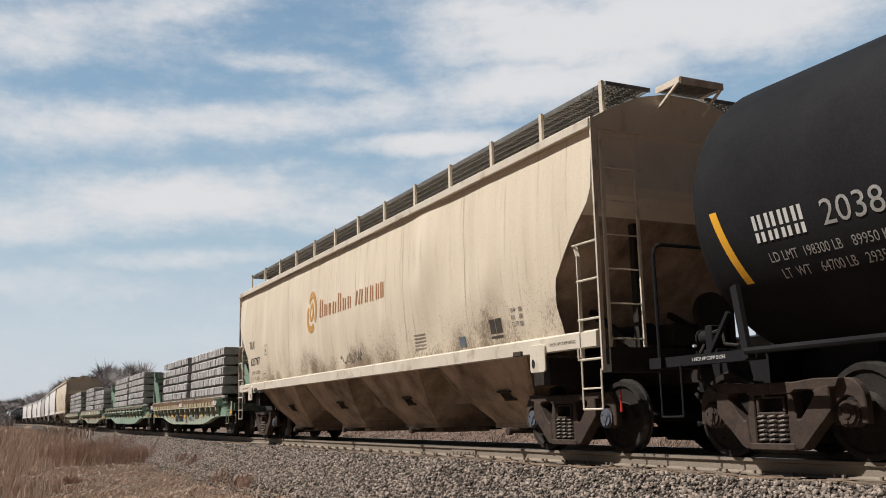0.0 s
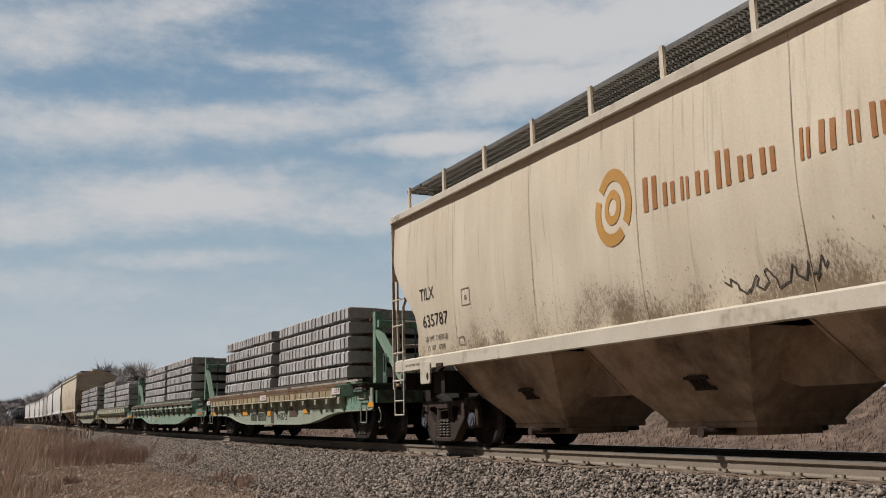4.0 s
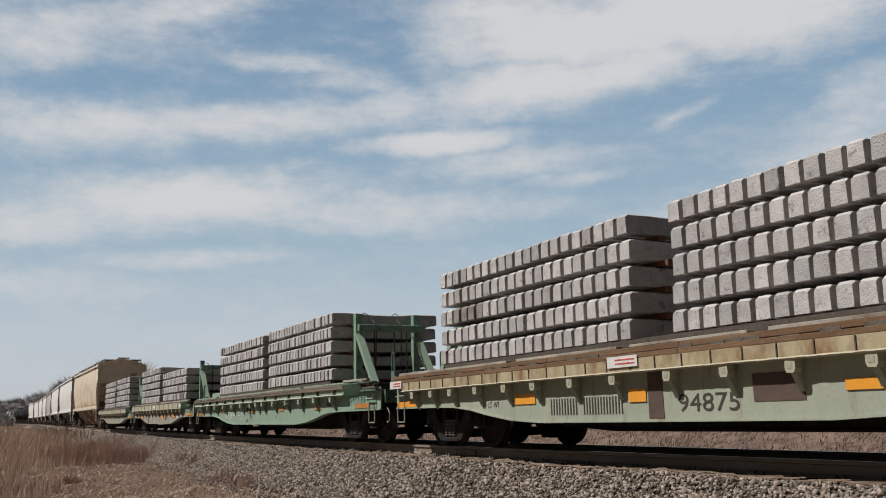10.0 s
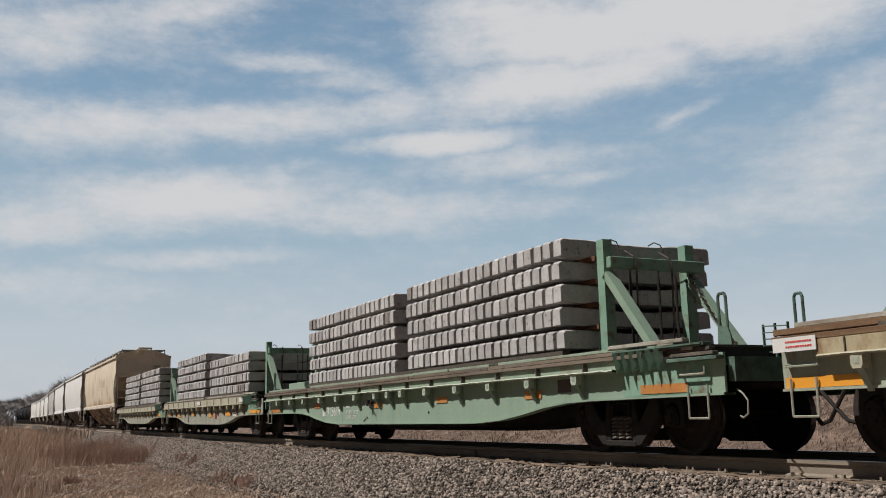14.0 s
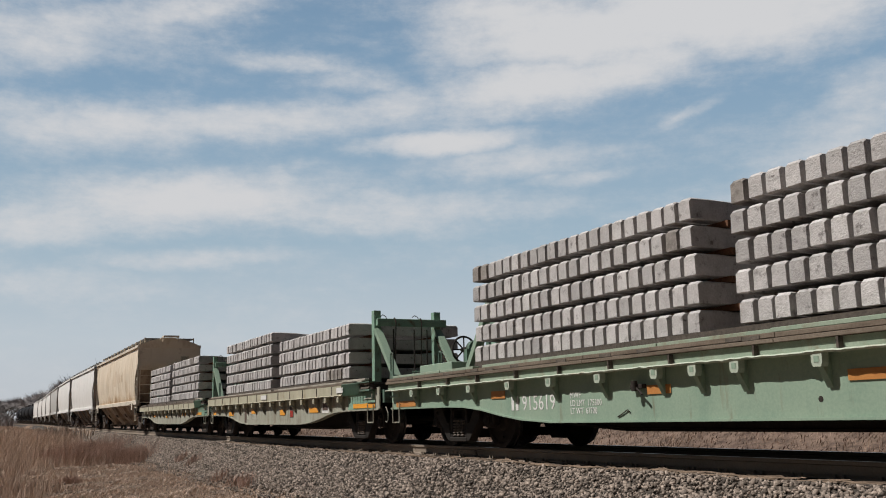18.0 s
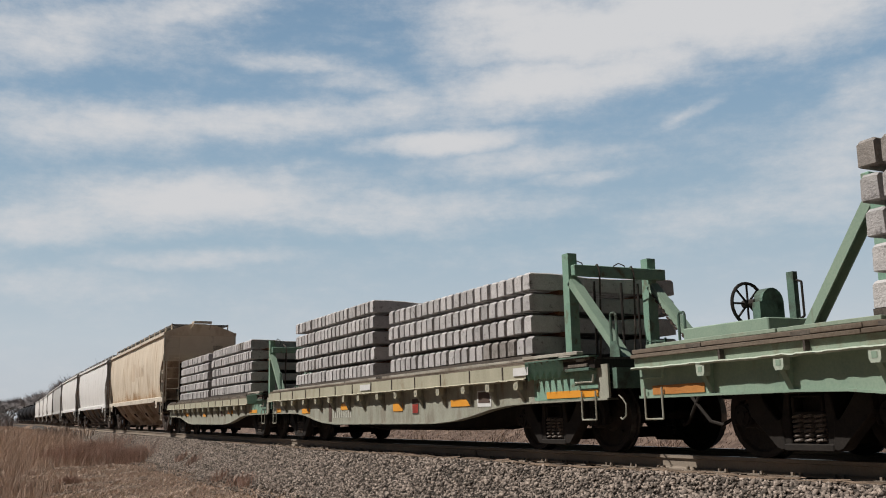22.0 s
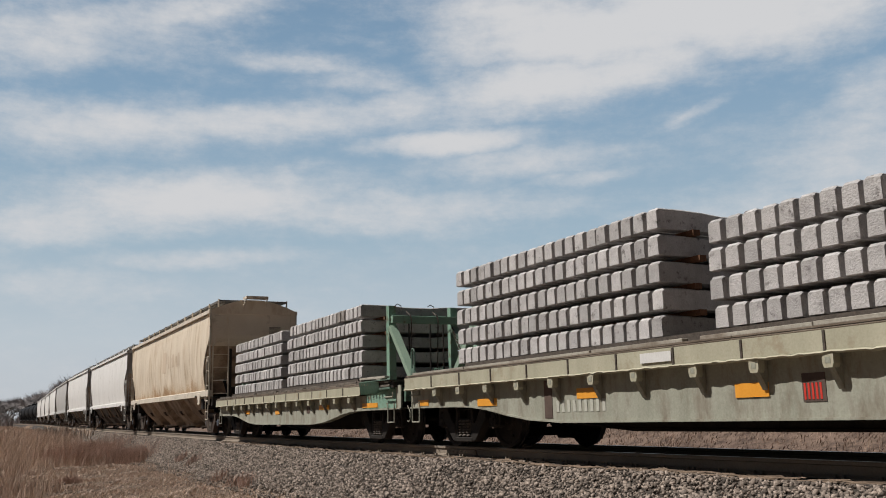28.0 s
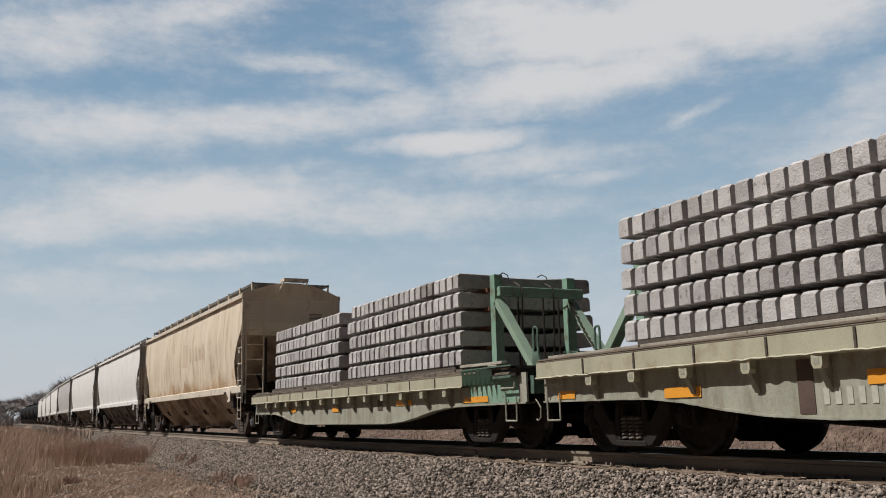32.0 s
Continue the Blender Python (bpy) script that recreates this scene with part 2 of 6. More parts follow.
M_BANK = surf("dark_matted_thatch", (0.11, 0.076, 0.058), (0.23, 0.163, 0.125), 2.0, 0.95, 1.0, grain=22, dirt=(0.05, 0.032, 0.025), dirt_at=0.56, dirt_scale=2.6)


# ---------------------------------------------------------------- mesh tools
def box(bm, x0, x1, y0, y1, z0, z1):
    v = [bm.verts.new(p) for p in ((x0, y0, z0), (x1, y0, z0), (x1, y1, z0), (x0, y1, z0), (x0, y0, z1), (x1, y0, z1), (x1, y1, z1), (x0, y1, z1))]
    for f in ((3, 2, 1, 0), (4, 5, 6, 7), (0, 1, 5, 4), (1, 2, 6, 5), (2, 3, 7, 6), (3, 0, 4, 7)):
        bm.faces.new([v[i] for i in f])


def rod(bm, a, b, r, seg=8, r2=None):
    a, b = Vector(a), Vector(b)
    w = (b - a).normalized()
    u = w.orthogonal().normalized()
    k = w.cross(u)
    r2 = r if r2 is None else r2
    rings = []
    for c, rad in ((a, r), (b, r2)):
        rings.append([bm.verts.new(c + rad * (math.cos(2 * math.pi * i / seg) * u + math.sin(2 * math.pi * i / seg) * k)) for i in range(seg)])
    for i in range(seg):
        j = (i + 1) % seg
        bm.faces.new((rings[0][i], rings[0][j], rings[1][j], rings[1][i]))
    bm.faces.new(rings[0][::-1])
    bm.faces.new(rings[1])


def bar(bm, a, b, w, h):
    """A square beam from a to b, w across and h the other way."""
    a, b = Vector(a), Vector(b)
    d = (b - a).normalized()
    u = d.cross(Vector((0, 0, 1)))
    u = Vector((0, 1, 0)) if u.length < 0.05 else u.normalized()
    k = d.cross(u).normalized()
    ends = [[bm.verts.new(c + sx * w / 2 * u + sz * h / 2 * k) for sx, sz in ((-1, -1), (1, -1), (1, 1), (-1, 1))] for c in (a, b)]
    for i in range(4):
        j = (i + 1) % 4
        bm.faces.new((ends[0][i], ends[0][j], ends[1][j], ends[1][i]))
    bm.faces.new(ends[0][::-1])
    bm.faces.new(ends[1])


def tube(bm, pts, r, seg=6):
    for a, b in zip(pts, pts[1:]):
        rod(bm, a, b, r, seg)


def plate(bm, outline, y0, y1):
    """A plate standing in the x-z plane between y0 and y1."""
    a = [bm.verts.new((x, y0, z)) for x, z in outline]
    b = [bm.verts.new((x, y1, z)) for x, z in outline]
    bm.faces.new(a)
    bm.faces.new(b[::-1])
    for i in range(len(a)):
        j = (i + 1) % len(a)
        bm.faces.new((a[j], a[i], b[i], b[j]))


def profile(bm, outline, x0, x1):
    """A section in the y-z plane drawn out from x0 to x1."""
    a = [bm.verts.new((x0, y, z)) for y, z in outline]
    b = [bm.verts.new((x1, y, z)) for y, z in outline]
    bm.faces.new(a)
    bm.faces.new(b[::-1])
    for i in range(len(a)):
        j = (i + 1) % len(a)
        bm.faces.new((a[j], a[i], b[i], b[j]))


def finish(bm, name, material, bevel=0.0, smooth=False):
    bmesh.ops.recalc_face_normals(bm, faces=bm.faces)
    if bevel:
        bmesh.ops.bevel(bm, geom=list(bm.edges), offset=bevel, segments=1, profile=0.5, affect="EDGES", clamp_overlap=True)
    me = bpy.data.meshes.new(name)
    bm.to_mesh(me)
    bm.free()
    me.materials.append(material)
    if smooth:
        for p in me.polygons:
            p.use_smooth = True
    return me


def part(name, bm, material, parent, label="", bevel=0.0, smooth=False):
    ob = new(name, finish(bm, name, material, bevel, smooth))
    ob.parent = parent
    if label:
        tagged(ob, label)
    return ob


def same_part(src, parent, x=0.0, y=0.0, z=0.0, turn=0.0):
    """Another part on the same mesh."""
    ob = new(src.name.split(".")[0], src.data)
    ob.parent = parent
    ob.matrix_basis = pose(x, y, z, 0, 0, turn)
    if "label" in src:
        ob["label"] = src["label"]
    for c in src.children:
        same_part(c, ob, *c.location)
    return ob


def thing(name, label, category, group="", kind=""):
    ob = new(name)
    ob.empty_display_size = 0.3
    return tagged(ob, label, category, group, kind)


def tris(name, verts, faces, material):
    """A mesh from arrays of vertices and triangles."""
    me = bpy.data.meshes.new(name)
    me.vertices.add(len(verts))
    me.vertices.foreach_set("co", np.asarray(verts, np.float32).ravel())
    me.loops.add(faces.size)
    me.loops.foreach_set("vertex_index", np.asarray(faces, np.int32).ravel())
    me.polygons.add(len(faces))
    me.polygons.foreach_set("loop_start", np.arange(0, faces.size, faces.shape[1], dtype=np.int32))
    me.polygons.foreach_set("loop_total", np.full(len(faces), faces.shape[1], np.int32))
    me.update(calc_edges=True)
    me.materials.append(material)
    return me


def lettering(words, size, material, parent, x, y, z, width=None, name="lettering", rise=0.0, lean=0.0):
    """Flat painted words on the near side, read from the camera's side; x is their left end, z their foot."""
    cu = bpy.data.curves.new("words", "FONT")
    cu.body, cu.size, cu.extrude, cu.resolution_u = words, size, 0.0008, 3
    ob = bpy.data.objects.new("words", cu)
    scene.collection.objects.link(ob)
    bpy.context.view_layer.update()
    me = bpy.data.meshes.new_from_object(ob.evaluated_get(bpy.context.evaluated_depsgraph_get()))
    bpy.data.objects.remove(ob)
    xs = [v.co.x for v in me.vertices]
    k = width / (max(xs) - min(xs)) if width else 1.0
    me.transform(Matrix.Translation((-min(xs) * k, 0, 0)) @ Matrix.Diagonal((k, 1, 1, 1)))
    me.transform(pose(x, y, z, 90 + lean, 0, 0))
    me.materials.clear()
    me.materials.append(material)
    out = new(name, me)
    out.parent = parent
    return out


def patch(name, material, parent, x0, x1, z0, z1, y, label=""):
    bm = bmesh.new()
    box(bm, x0, x1, y - 0.003, y + 0.003, z0, z1)
    return part(name, bm, material, parent, label)


# ---------------------------------------------------------------- sky, ground and track
def build_sky():
    """A far shell of sky and drifting cloud behind the view; the world's own sky goes on beyond it."""
    az0, az1, el0, el1, na, ne, far = -25.0, 80.0, -4.0, 52.0, 60, 32, 3200.0
    me = bpy.data.meshes.new("backdrop")
    vs, fs, uv = [], [], []
    for j in range(ne + 1):
        for i in range(na + 1):
            a, e = az0 + (az1 - az0) * i / na, el0 + (el1 - el0) * j / ne
            ca, ce = radians(a), radians(e)
            vs.append((-math.cos(ca) * math.cos(ce) * far, math.sin(ca) * math.cos(ce) * far, math.sin(ce) * far))
            uv.append((a, e))
    for j in range(ne):
        for i in range(na):
            k = j * (na + 1) + i
            fs.append((k, k + 1, k + na + 2, k + na + 1))
    me.from_pydata(vs, [], fs)
    lay = me.uv_layers.new(name="sky")
    for lp in me.loops:
        lay.data[lp.index].uv = uv[lp.vertex_index]
    for p in me.polygons:
        p.use_smooth = True
    m, t, n, l, b = tree_of("cloudy_sky")
    n.remove(b)
    co = n.new("ShaderNodeUVMap")
    co.uv_map = "sky"

    def noise_at(scale, sx, sy, detail=6.0, turn=0.0, rough=0.6):
        mp = n.new("ShaderNodeMapping")
        mp.inputs["Scale"].default_value = (sx, sy, 1)
        mp.inputs["Rotation"].default_value = (0, 0, radians(turn))
        l.new(co.outputs[0], mp.inputs[0])
        x = n.new("ShaderNodeTexNoise")
        x.inputs["Scale"].default_value, x.inputs["Detail"].default_value, x.inputs["Roughness"].default_value = scale, detail, rough
        l.new(mp.outputs[0], x.inputs["Vector"])
        return x

    def calc(op, a, c, d=None):
        x = n.new("ShaderNodeMath")
        x.operation = op
        for i, v in enumerate((a, c, d)):
            if v is None:
                continue
            if isinstance(v, (int, float)):
                x.inputs[i].default_value = v
            else:
                l.new(v, x.inputs[i])
        return x.outputs[0]

    warp = noise_at(0.16, 1, 1.6, 5)
    off = n.new("ShaderNodeVectorMath")
    off.operation = "MULTIPLY_ADD"
    off.inputs[1].default_value, off.inputs[2].default_value = (4.4, 2.0, 0), (-2.2, -1.0, 0)
    l.new(warp.outputs["Color"], off.inputs[0])
    bent = n.new("ShaderNodeVectorMath")
    bent.operation = "ADD"
    l.new(co.outputs[0], bent.inputs[0])
    l.new(off.outputs[0], bent.inputs[1])
    # banks of cloud: azimuth, elevation, half width, half height, tilt, weight
    banks = ((43.5, 23.2, 10.8, 2.38, -4, 1.0), (35.0, 23.1, 9.2, 2.6, -9, 0.9), (32.7, 20.2, 7.5, 1.95, 5, 0.8), (38.8, 21.0, 5.8, 1.59, 5, 0.75), (28.4, 23.8, 3.7, 2.94, -3, 0.65),
             (26.4, 17.0, 5.4, 0.9, 2, 0.9), (22.7, 16.7, 2.9, 0.48, -1, 0.5), (30.7, 15.5, 6.7, 1.17, 0, 0.42), (34.5, 14.3, 3.3, 0.45, 6, 0.4), (4.5, 17.5, 9.0, 1.6, 4, 0.62),
             (15.6, 18.2, 11.2, 1.21, 2, 0.58), (23.5, 19.1, 4.7, 1.23, 12, 0.48), (3.0, 22.3, 8.4, 2.01, 10, 0.55), (10.2, 24.4, 6.1, 1.19, 13, 0.55), (17.0, 21.7, 4.3, 0.73, -6, 0.5),
             (21.0, 20.8, 4.4, 0.87, -4, 0.42), (10.5, 13.4, 10.4, 1.67, 6, 0.8), (2.6, 11.8, 5.0, 1.41, 11, 0.62), (21.6, 12.8, 10.4, 1.32, -1, 0.52), (29.8, 12.6, 5.3, 0.84, 0, 0.36),
             (10.6, 9.9, 6.8, 0.57, 3, 0.42), (4.0, 8.1, 7.3, 1.17, 1, 0.3), (52.3, 17.2, 3.2, 2.37, 17, 0.42), (50.5, 14.0, 7.5, 3.2, 12, 0.46), (42.0, 17.7, 2.5, 0.4, 21, 0.34),
             (44.0, 11.5, 8.0, 1.6, 2, 0.30))
    total = None
    for a, e, w, h, turn, weight in banks:
        mp = n.new("ShaderNodeMapping")
        mp.vector_type = "TEXTURE"
        mp.inputs["Location"].default_value = (a, e, 0)
        mp.inputs["Rotation"].default_value = (0, 0, radians(turn))
        mp.inputs["Scale"].default_value = (w, h, 1)
        l.new(bent.outputs[0], mp.inputs[0])
        ln = n.new("ShaderNodeVectorMath")
        ln.operation = "LENGTH"
        l.new(mp.outputs[0], ln.inputs[0])
        fall = n.new("ShaderNodeMapRange")
        fall.interpolation_type = "SMOOTHSTEP"
        fall.inputs[1].default_value, fall.inputs[2].default_value = 1.6, 0.1
        fall.inputs[3].default_value, fall.inputs[4].default_value = 0.0, weight
        l.new(ln.outputs["Value"], fall.inputs[0])
        total = fall.outputs[0] if total is None else calc("MAXIMUM", total, fall.outputs[0])
    wisps = noise_at(0.20, 0.55, 2.2, 8, 6, 0.62).outputs["Fac"]
    puffs = noise_at(0.5, 1, 1.7, 9, 10, 0.68).outputs["Fac"]
    cover = calc("ADD", calc("MULTIPLY", total, 1.15), calc("MULTIPLY_ADD", wisps, 1.0, -0.40))
    cover = calc("ADD", cover, calc("MULTIPLY_ADD", puffs, 0.75, -0.375))
    soft = n.new("ShaderNodeMapRange")
    soft.interpolation_type = "SMOOTHSTEP"
    soft.inputs[1].default_value, soft.inputs[2].default_value = -0.04, 1.08
    l.new(cover, soft.inputs[0])
    sep = n.new("ShaderNodeSeparateXYZ")
    l.new(co.outputs[0], sep.inputs[0])
    grad = n.new("ShaderNodeValToRGB")
    grad.color_ramp.elements[0].position, grad.color_ramp.elements[0].color = 0.0, (0.50, 0.52, 0.55, 1)
    grad.color_ramp.elements[1].position, grad.color_ramp.elements[1].color = 1.0, (0.135, 0.23, 0.36, 1)
    for pos, c in ((0.16, (0.47, 0.53, 0.58)), (0.34, (0.33, 0.44, 0.53)), (0.6, (0.22, 0.34, 0.47))):
        grad.color_ramp.elements.new(pos).color = (*c, 1)
    l.new(calc("MULTIPLY_ADD", sep.outputs[1], 1 / 32, 0.0), grad.inputs[0])
    mx = n.new("ShaderNodeMix")
    mx.data_type = "RGBA"
    mx.inputs[7].default_value = (0.605, 0.61, 0.625, 1)
    l.new(soft.outputs[0], mx.inputs[0])
    l.new(grad.outputs[0], mx.inputs[6])
    em = n.new("ShaderNodeEmission")
    l.new(mx.outputs[2], em.inputs[0])
    l.new(em.outputs[0], n["Material Output"].inputs[0])
    me.materials.append(m)
    ob = new("backdrop", me)
    return tagged(ob, "blue sky with long streaks of white cloud", "sky", kind="structure")


def ground_z(x, y):
    """Height of the ballast bank and the fields at a place."""
    _, cy, cz, _, _ = track_at(x)
    d = y - cy
    flat = -0.93
    if d < 0:
        k = min(max((-d - 1.65) / 1.55, 0), 1)
        z = -0.20 + k * (flat + 0.20)
    else:
        k = min(max((d - 1.7) / 1.4, 0), 1)
        z = -0.20 - k * 0.35
        j = min(max((d - 4.5) / 5.5, 0), 1)
        z += j * j * (3 - 2 * j) * 1.45
        j = min(max((d - 14) / 30, 0), 1)
        z -= j * 1.2
    near = 1 if -300 < x < 60 else 0
    return z + cz * max(0.0, 1 - abs(d) / 400) + 0.05 * noise.noise(Vector((x * 0.5, y * 0.5, 3))) * min(1, abs(d) / 3) * near


def spread(a, b, first, grow):
    out, step = [a], first
    while out[-1] < b:
        out.append(out[-1] + step)
        step *= grow
    return out


def build_ground():
    xs = [-x for x in spread(30, 2600, 6, 1.25)][::-1]
    xs = [x for x in xs if x < -60] + [-60 + 0.5 * i for i in range(130)] + spread(5, 2500, 1, 1.3)
    ys = [-y for y in spread(1, 2500, 0.8, 1.3)][::-1] + [-0.9 + 0.3 * i for i in range(62)] + spread(18, 2600, 0.8, 1.25)
    vs = [(x, y, ground_z(x, y)) for y in ys for x in xs]
    w = len(xs)
    fs = [(j * w + i, j * w + i + 1, (j + 1) * w + i + 1, (j + 1) * w + i) for j in range(len(ys) - 1) for i in range(w - 1)]
    me = bpy.data.meshes.new("ground")
    me.from_pydata(vs, [], fs)
    me.materials.append(M_DIRT)
    me.materials.append(M_BANK)
    for p in me.polygons:
        p.use_smooth = True
        p.material_index = 1 if p.center.y > CENTRE + 2.4 and p.center.y < 90 else 0
    tagged(new("ground", me), "dry brown ground with thatch beside the railway", "ground", kind="structure")
    # the ballast bed lies on the ground, its colour darkened for the shade between stones
    vs, fs = [], []
    bx = [-320 + 4 * i for i in range(65)] + [-60 + 0.5 * i for i in range(150)]
    prof = (-3.15, -2.6, -2.1, -1.65, -1.2, -0.4, 0.4, 1.2, 1.7, 2.3, 2.9)
    for x in bx:
        _, cy, _, _, _ = track_at(x)
        for d in prof:
            e = d - 0.35 * noise.noise(Vector((x * 0.35, 1, 1))) if d < -3 else d
            vs.append((x, cy + e, ground_z(x, cy + e) + (-0.02 if abs(d) < 1.5 else (0.03 if abs(d) < 2.8 else 0.004))))
    w = len(prof)
    for i in range(len(bx) - 1):
        for j in range(w - 1):
            fs.append((i * w + j, (i + 1) * w + j, (i + 1) * w + j + 1, i * w + j + 1))
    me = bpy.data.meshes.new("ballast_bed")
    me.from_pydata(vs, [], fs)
    me.materials.append(M_BALLAST_SHADE)
    tagged(new("ballast_bed", me), "crushed stone ballast bank under the track, coloured dark as the shade between its stones", "ballast", kind="structure")




def stones(name, label, count, place, lo, hi, material=None):
    """Loose broken stones, each turned and sized at random."""
    base = np.array([(sx, sy, sz) for sx in (-0.7, 0.7) for sy in (-0.7, 0.7) for sz in (-0.7, 0.7)])
    face = np.array([(0, 1, 3), (0, 3, 2), (4, 6, 7), (4, 7, 5), (0, 4, 5), (0, 5, 1), (2, 3, 7), (2, 7, 6), (1, 5, 7), (1, 7, 3), (0, 2, 6), (0, 6, 4)])
    rng = np.random.default_rng(5)
    pts = place(rng, count)
    count = len(pts)
    jit = base[None] * (1 + rng.uniform(-0.6, 0.35, (count, len(base), 3)))
    size = rng.uniform(lo, hi, (count, 1, 1)) * rng.uniform(0.4, 1.45, (count, 1, 3))
    a, c = rng.uniform(0, 6.28, count), rng.uniform(-1.3, 1.3, count)
    v = jit * size
    ca, sa, cc, sc = np.cos(a)[:, None], np.sin(a)[:, None], np.cos(c)[:, None], np.sin(c)[:, None]
    x, y, z = v[..., 0], v[..., 1], v[..., 2]
    x, z = x * cc - z * sc, x * sc + z * cc
    x, y = x * ca - y * sa, x * sa + y * ca
    v = np.stack([x, y, z], -1) + pts[:, None, :]
    f = face[None] + (np.arange(count) * len(base))[:, None, None]
    me = tris(name, v.reshape(-1, 3), f.reshape(-1, 3), material or M_STONE)
    return tagged(new(name, me), label, "ballast", kind="stuff")


def ballast_places(rng, count):
    out = []
    while len(out) < count:
        x = -3.0 - 66 * rng.random() ** 1.6
        d = -3.5 + 2.6 * rng.random()
        if d < -3.05 and rng.random() < 0.75:
            continue
        y = CENTRE + d
        out.append((x, y, ground_z(x, y) + (0.03 if d < -1.6 else -0.015) + 0.024 * rng.random()))
    return np.array(out)


def stray_places(rng, count):
    out = []
    for _ in range(count):
        x = -9 - 30 * rng.random() ** 1.4
        y = CENTRE - 2.8 - 5.0 * rng.random() ** 1.4
        out.append((x, y, ground_z(x, y) + 0.008))
    return np.array(out)


def blades(name, label, category, spots, height, material, width=0.006, lean=0.35, rng=None):
    """Grass: thin bent blades, two triangles each."""
    rng = rng or np.random.default_rng(9)
    p = np.array(spots)
    n = len(p)
    h = height * rng.uniform(0.45, 1.15, n) * (p[:, 3] if p.shape[1] > 3 else 1)
    a = rng.uniform(0, 6.28, n)
    la = rng.normal(0.6, 0.9, n)
    ln = np.abs(rng.normal(0, lean, n)) * h
    w = width * rng.uniform(0.6, 1.5, n)
    side = np.stack([np.cos(a), np.sin(a), np.zeros(n)], 1) * w[:, None]
    tip = np.stack([np.cos(la) * ln, np.sin(la) * ln, h], 1)
    mid = np.stack([np.cos(la) * ln * 0.3, np.sin(la) * ln * 0.3, h * 0.6], 1)
    b = p[:, :3]
    v = np.stack([b - side, b + side, b + mid + side * 0.7, b + mid - side * 0.7, b + tip], 1)
    f = np.array([[0, 1, 2], [0, 2, 3], [3, 2, 4]])[None] + (np.arange(n) * 5)[:, None, None]
    me = tris(name, v.reshape(-1, 3), f.reshape(-1, 3), material)
    return tagged(new(name, me), label, category, kind="stuff")


def build_track():
    track = thing("railway_track", "single railway track with rusty rails on wooden ties", "track", kind="structure")
    sec = ((-0.075, -0.17), (-0.075, -0.155), (-0.012, -0.135), (-0.012, -0.05), (-0.037, -0.038), (-0.037, -0.004), (0.037, -0.004), (0.037, -0.038), (0.012, -0.05),
           (0.012, -0.135), (0.075, -0.155), (0.075, -0.17))
    xs = [-320 + 10 * i for i in range(27)] + [-50 + 2.0 * i for i in range(46)]
    for side, what in ((-1, "rail"), (1, "rail")):
        for outline, mat, nm in ((sec, M_RAIL, "rail"), (((-0.034, -0.003), (-0.03, 0.0), (0.03, 0.0), (0.034, -0.003)), M_RAILTOP, "rail_head")):
            bm = bmesh.new()
            rings = []
            for x in xs:
                _, cy, cz, _, _ = track_at(x)
                rings.append([bm.verts.new((x, cy + side * GAUGE + y, cz + z)) for y, z in outline])
            for r0, r1 in zip(rings, rings[1:]):
                for i in range(len(outline)):
                    j = (i + 1) % len(outline)
                    bm.faces.new((r0[i], r0[j], r1[j], r1[i]))
            part(nm, bm, mat, track, "worn shiny running surface" if nm == "rail_head" else "")
    bm = bmesh.new()
    box(bm, -0.115, 0.115, -1.3, 1.3, -0.335, -0.172)
    tie = part("tie", bm, M_OLDTIE, track, bevel=0.008)
    rng = random.Random(3)
    tie.matrix_basis = pose(5.0, CENTRE, 0)
    for i in range(1, 150):
        x = 5.0 - 0.52 * i
        _, cy, cz, _, _ = track_at(x)
        same_part(tie, track, x + rng.uniform(-0.02, 0.02), cy + rng.uniform(-0.04, 0.04), cz + rng.uniform(-0.012, 0.006), rng.uniform(-1.2, 1.2))
    bm = bmesh.new()
    box(bm, -0.09, 0.09, -0.17, 0.17, -0.171, -0.158)
    for sx, sy in ((-0.05, -0.1), (0.05, -0.1), (0.05, 0.1)):
        box(bm, sx - 0.012, sx + 0.012, sy - 0.015, sy + 0.015, -0.158, -0.125)
    pl = part("tie_plate", bm, M_RAIL, track)
    pl.matrix_basis = pose(5.0, CENTRE - GAUGE, 0)
    for i in range(1, 60):
        x = 5.0 - 0.52 * i
        _, cy, cz, _, _ = track_at(x)
        same_part(pl, track, x, cy - GAUGE, cz)
    # joint bars on the near rail
    bm = bmesh.new()
    plate(bm, ((-0.45, -0.13), (0.45, -0.13), (0.43, -0.06), (-0.43, -0.06)), -0.045, -0.014)
    for i in range(6):
        rod(bm, (-0.37 + 0.148 * i, -0.06, -0.095), (-0.37 + 0.148 * i, -0.045, -0.095), 0.016, 6)
    jb = part("joint_bar", bm, M_RAIL, track)
    jb.matrix_basis = pose(-14.3, CENTRE - GAUGE, 0.022)
    return track


# ---------------------------------------------------------------- parts of rail cars
WHEEL_R = 0.457
WHEELS = []


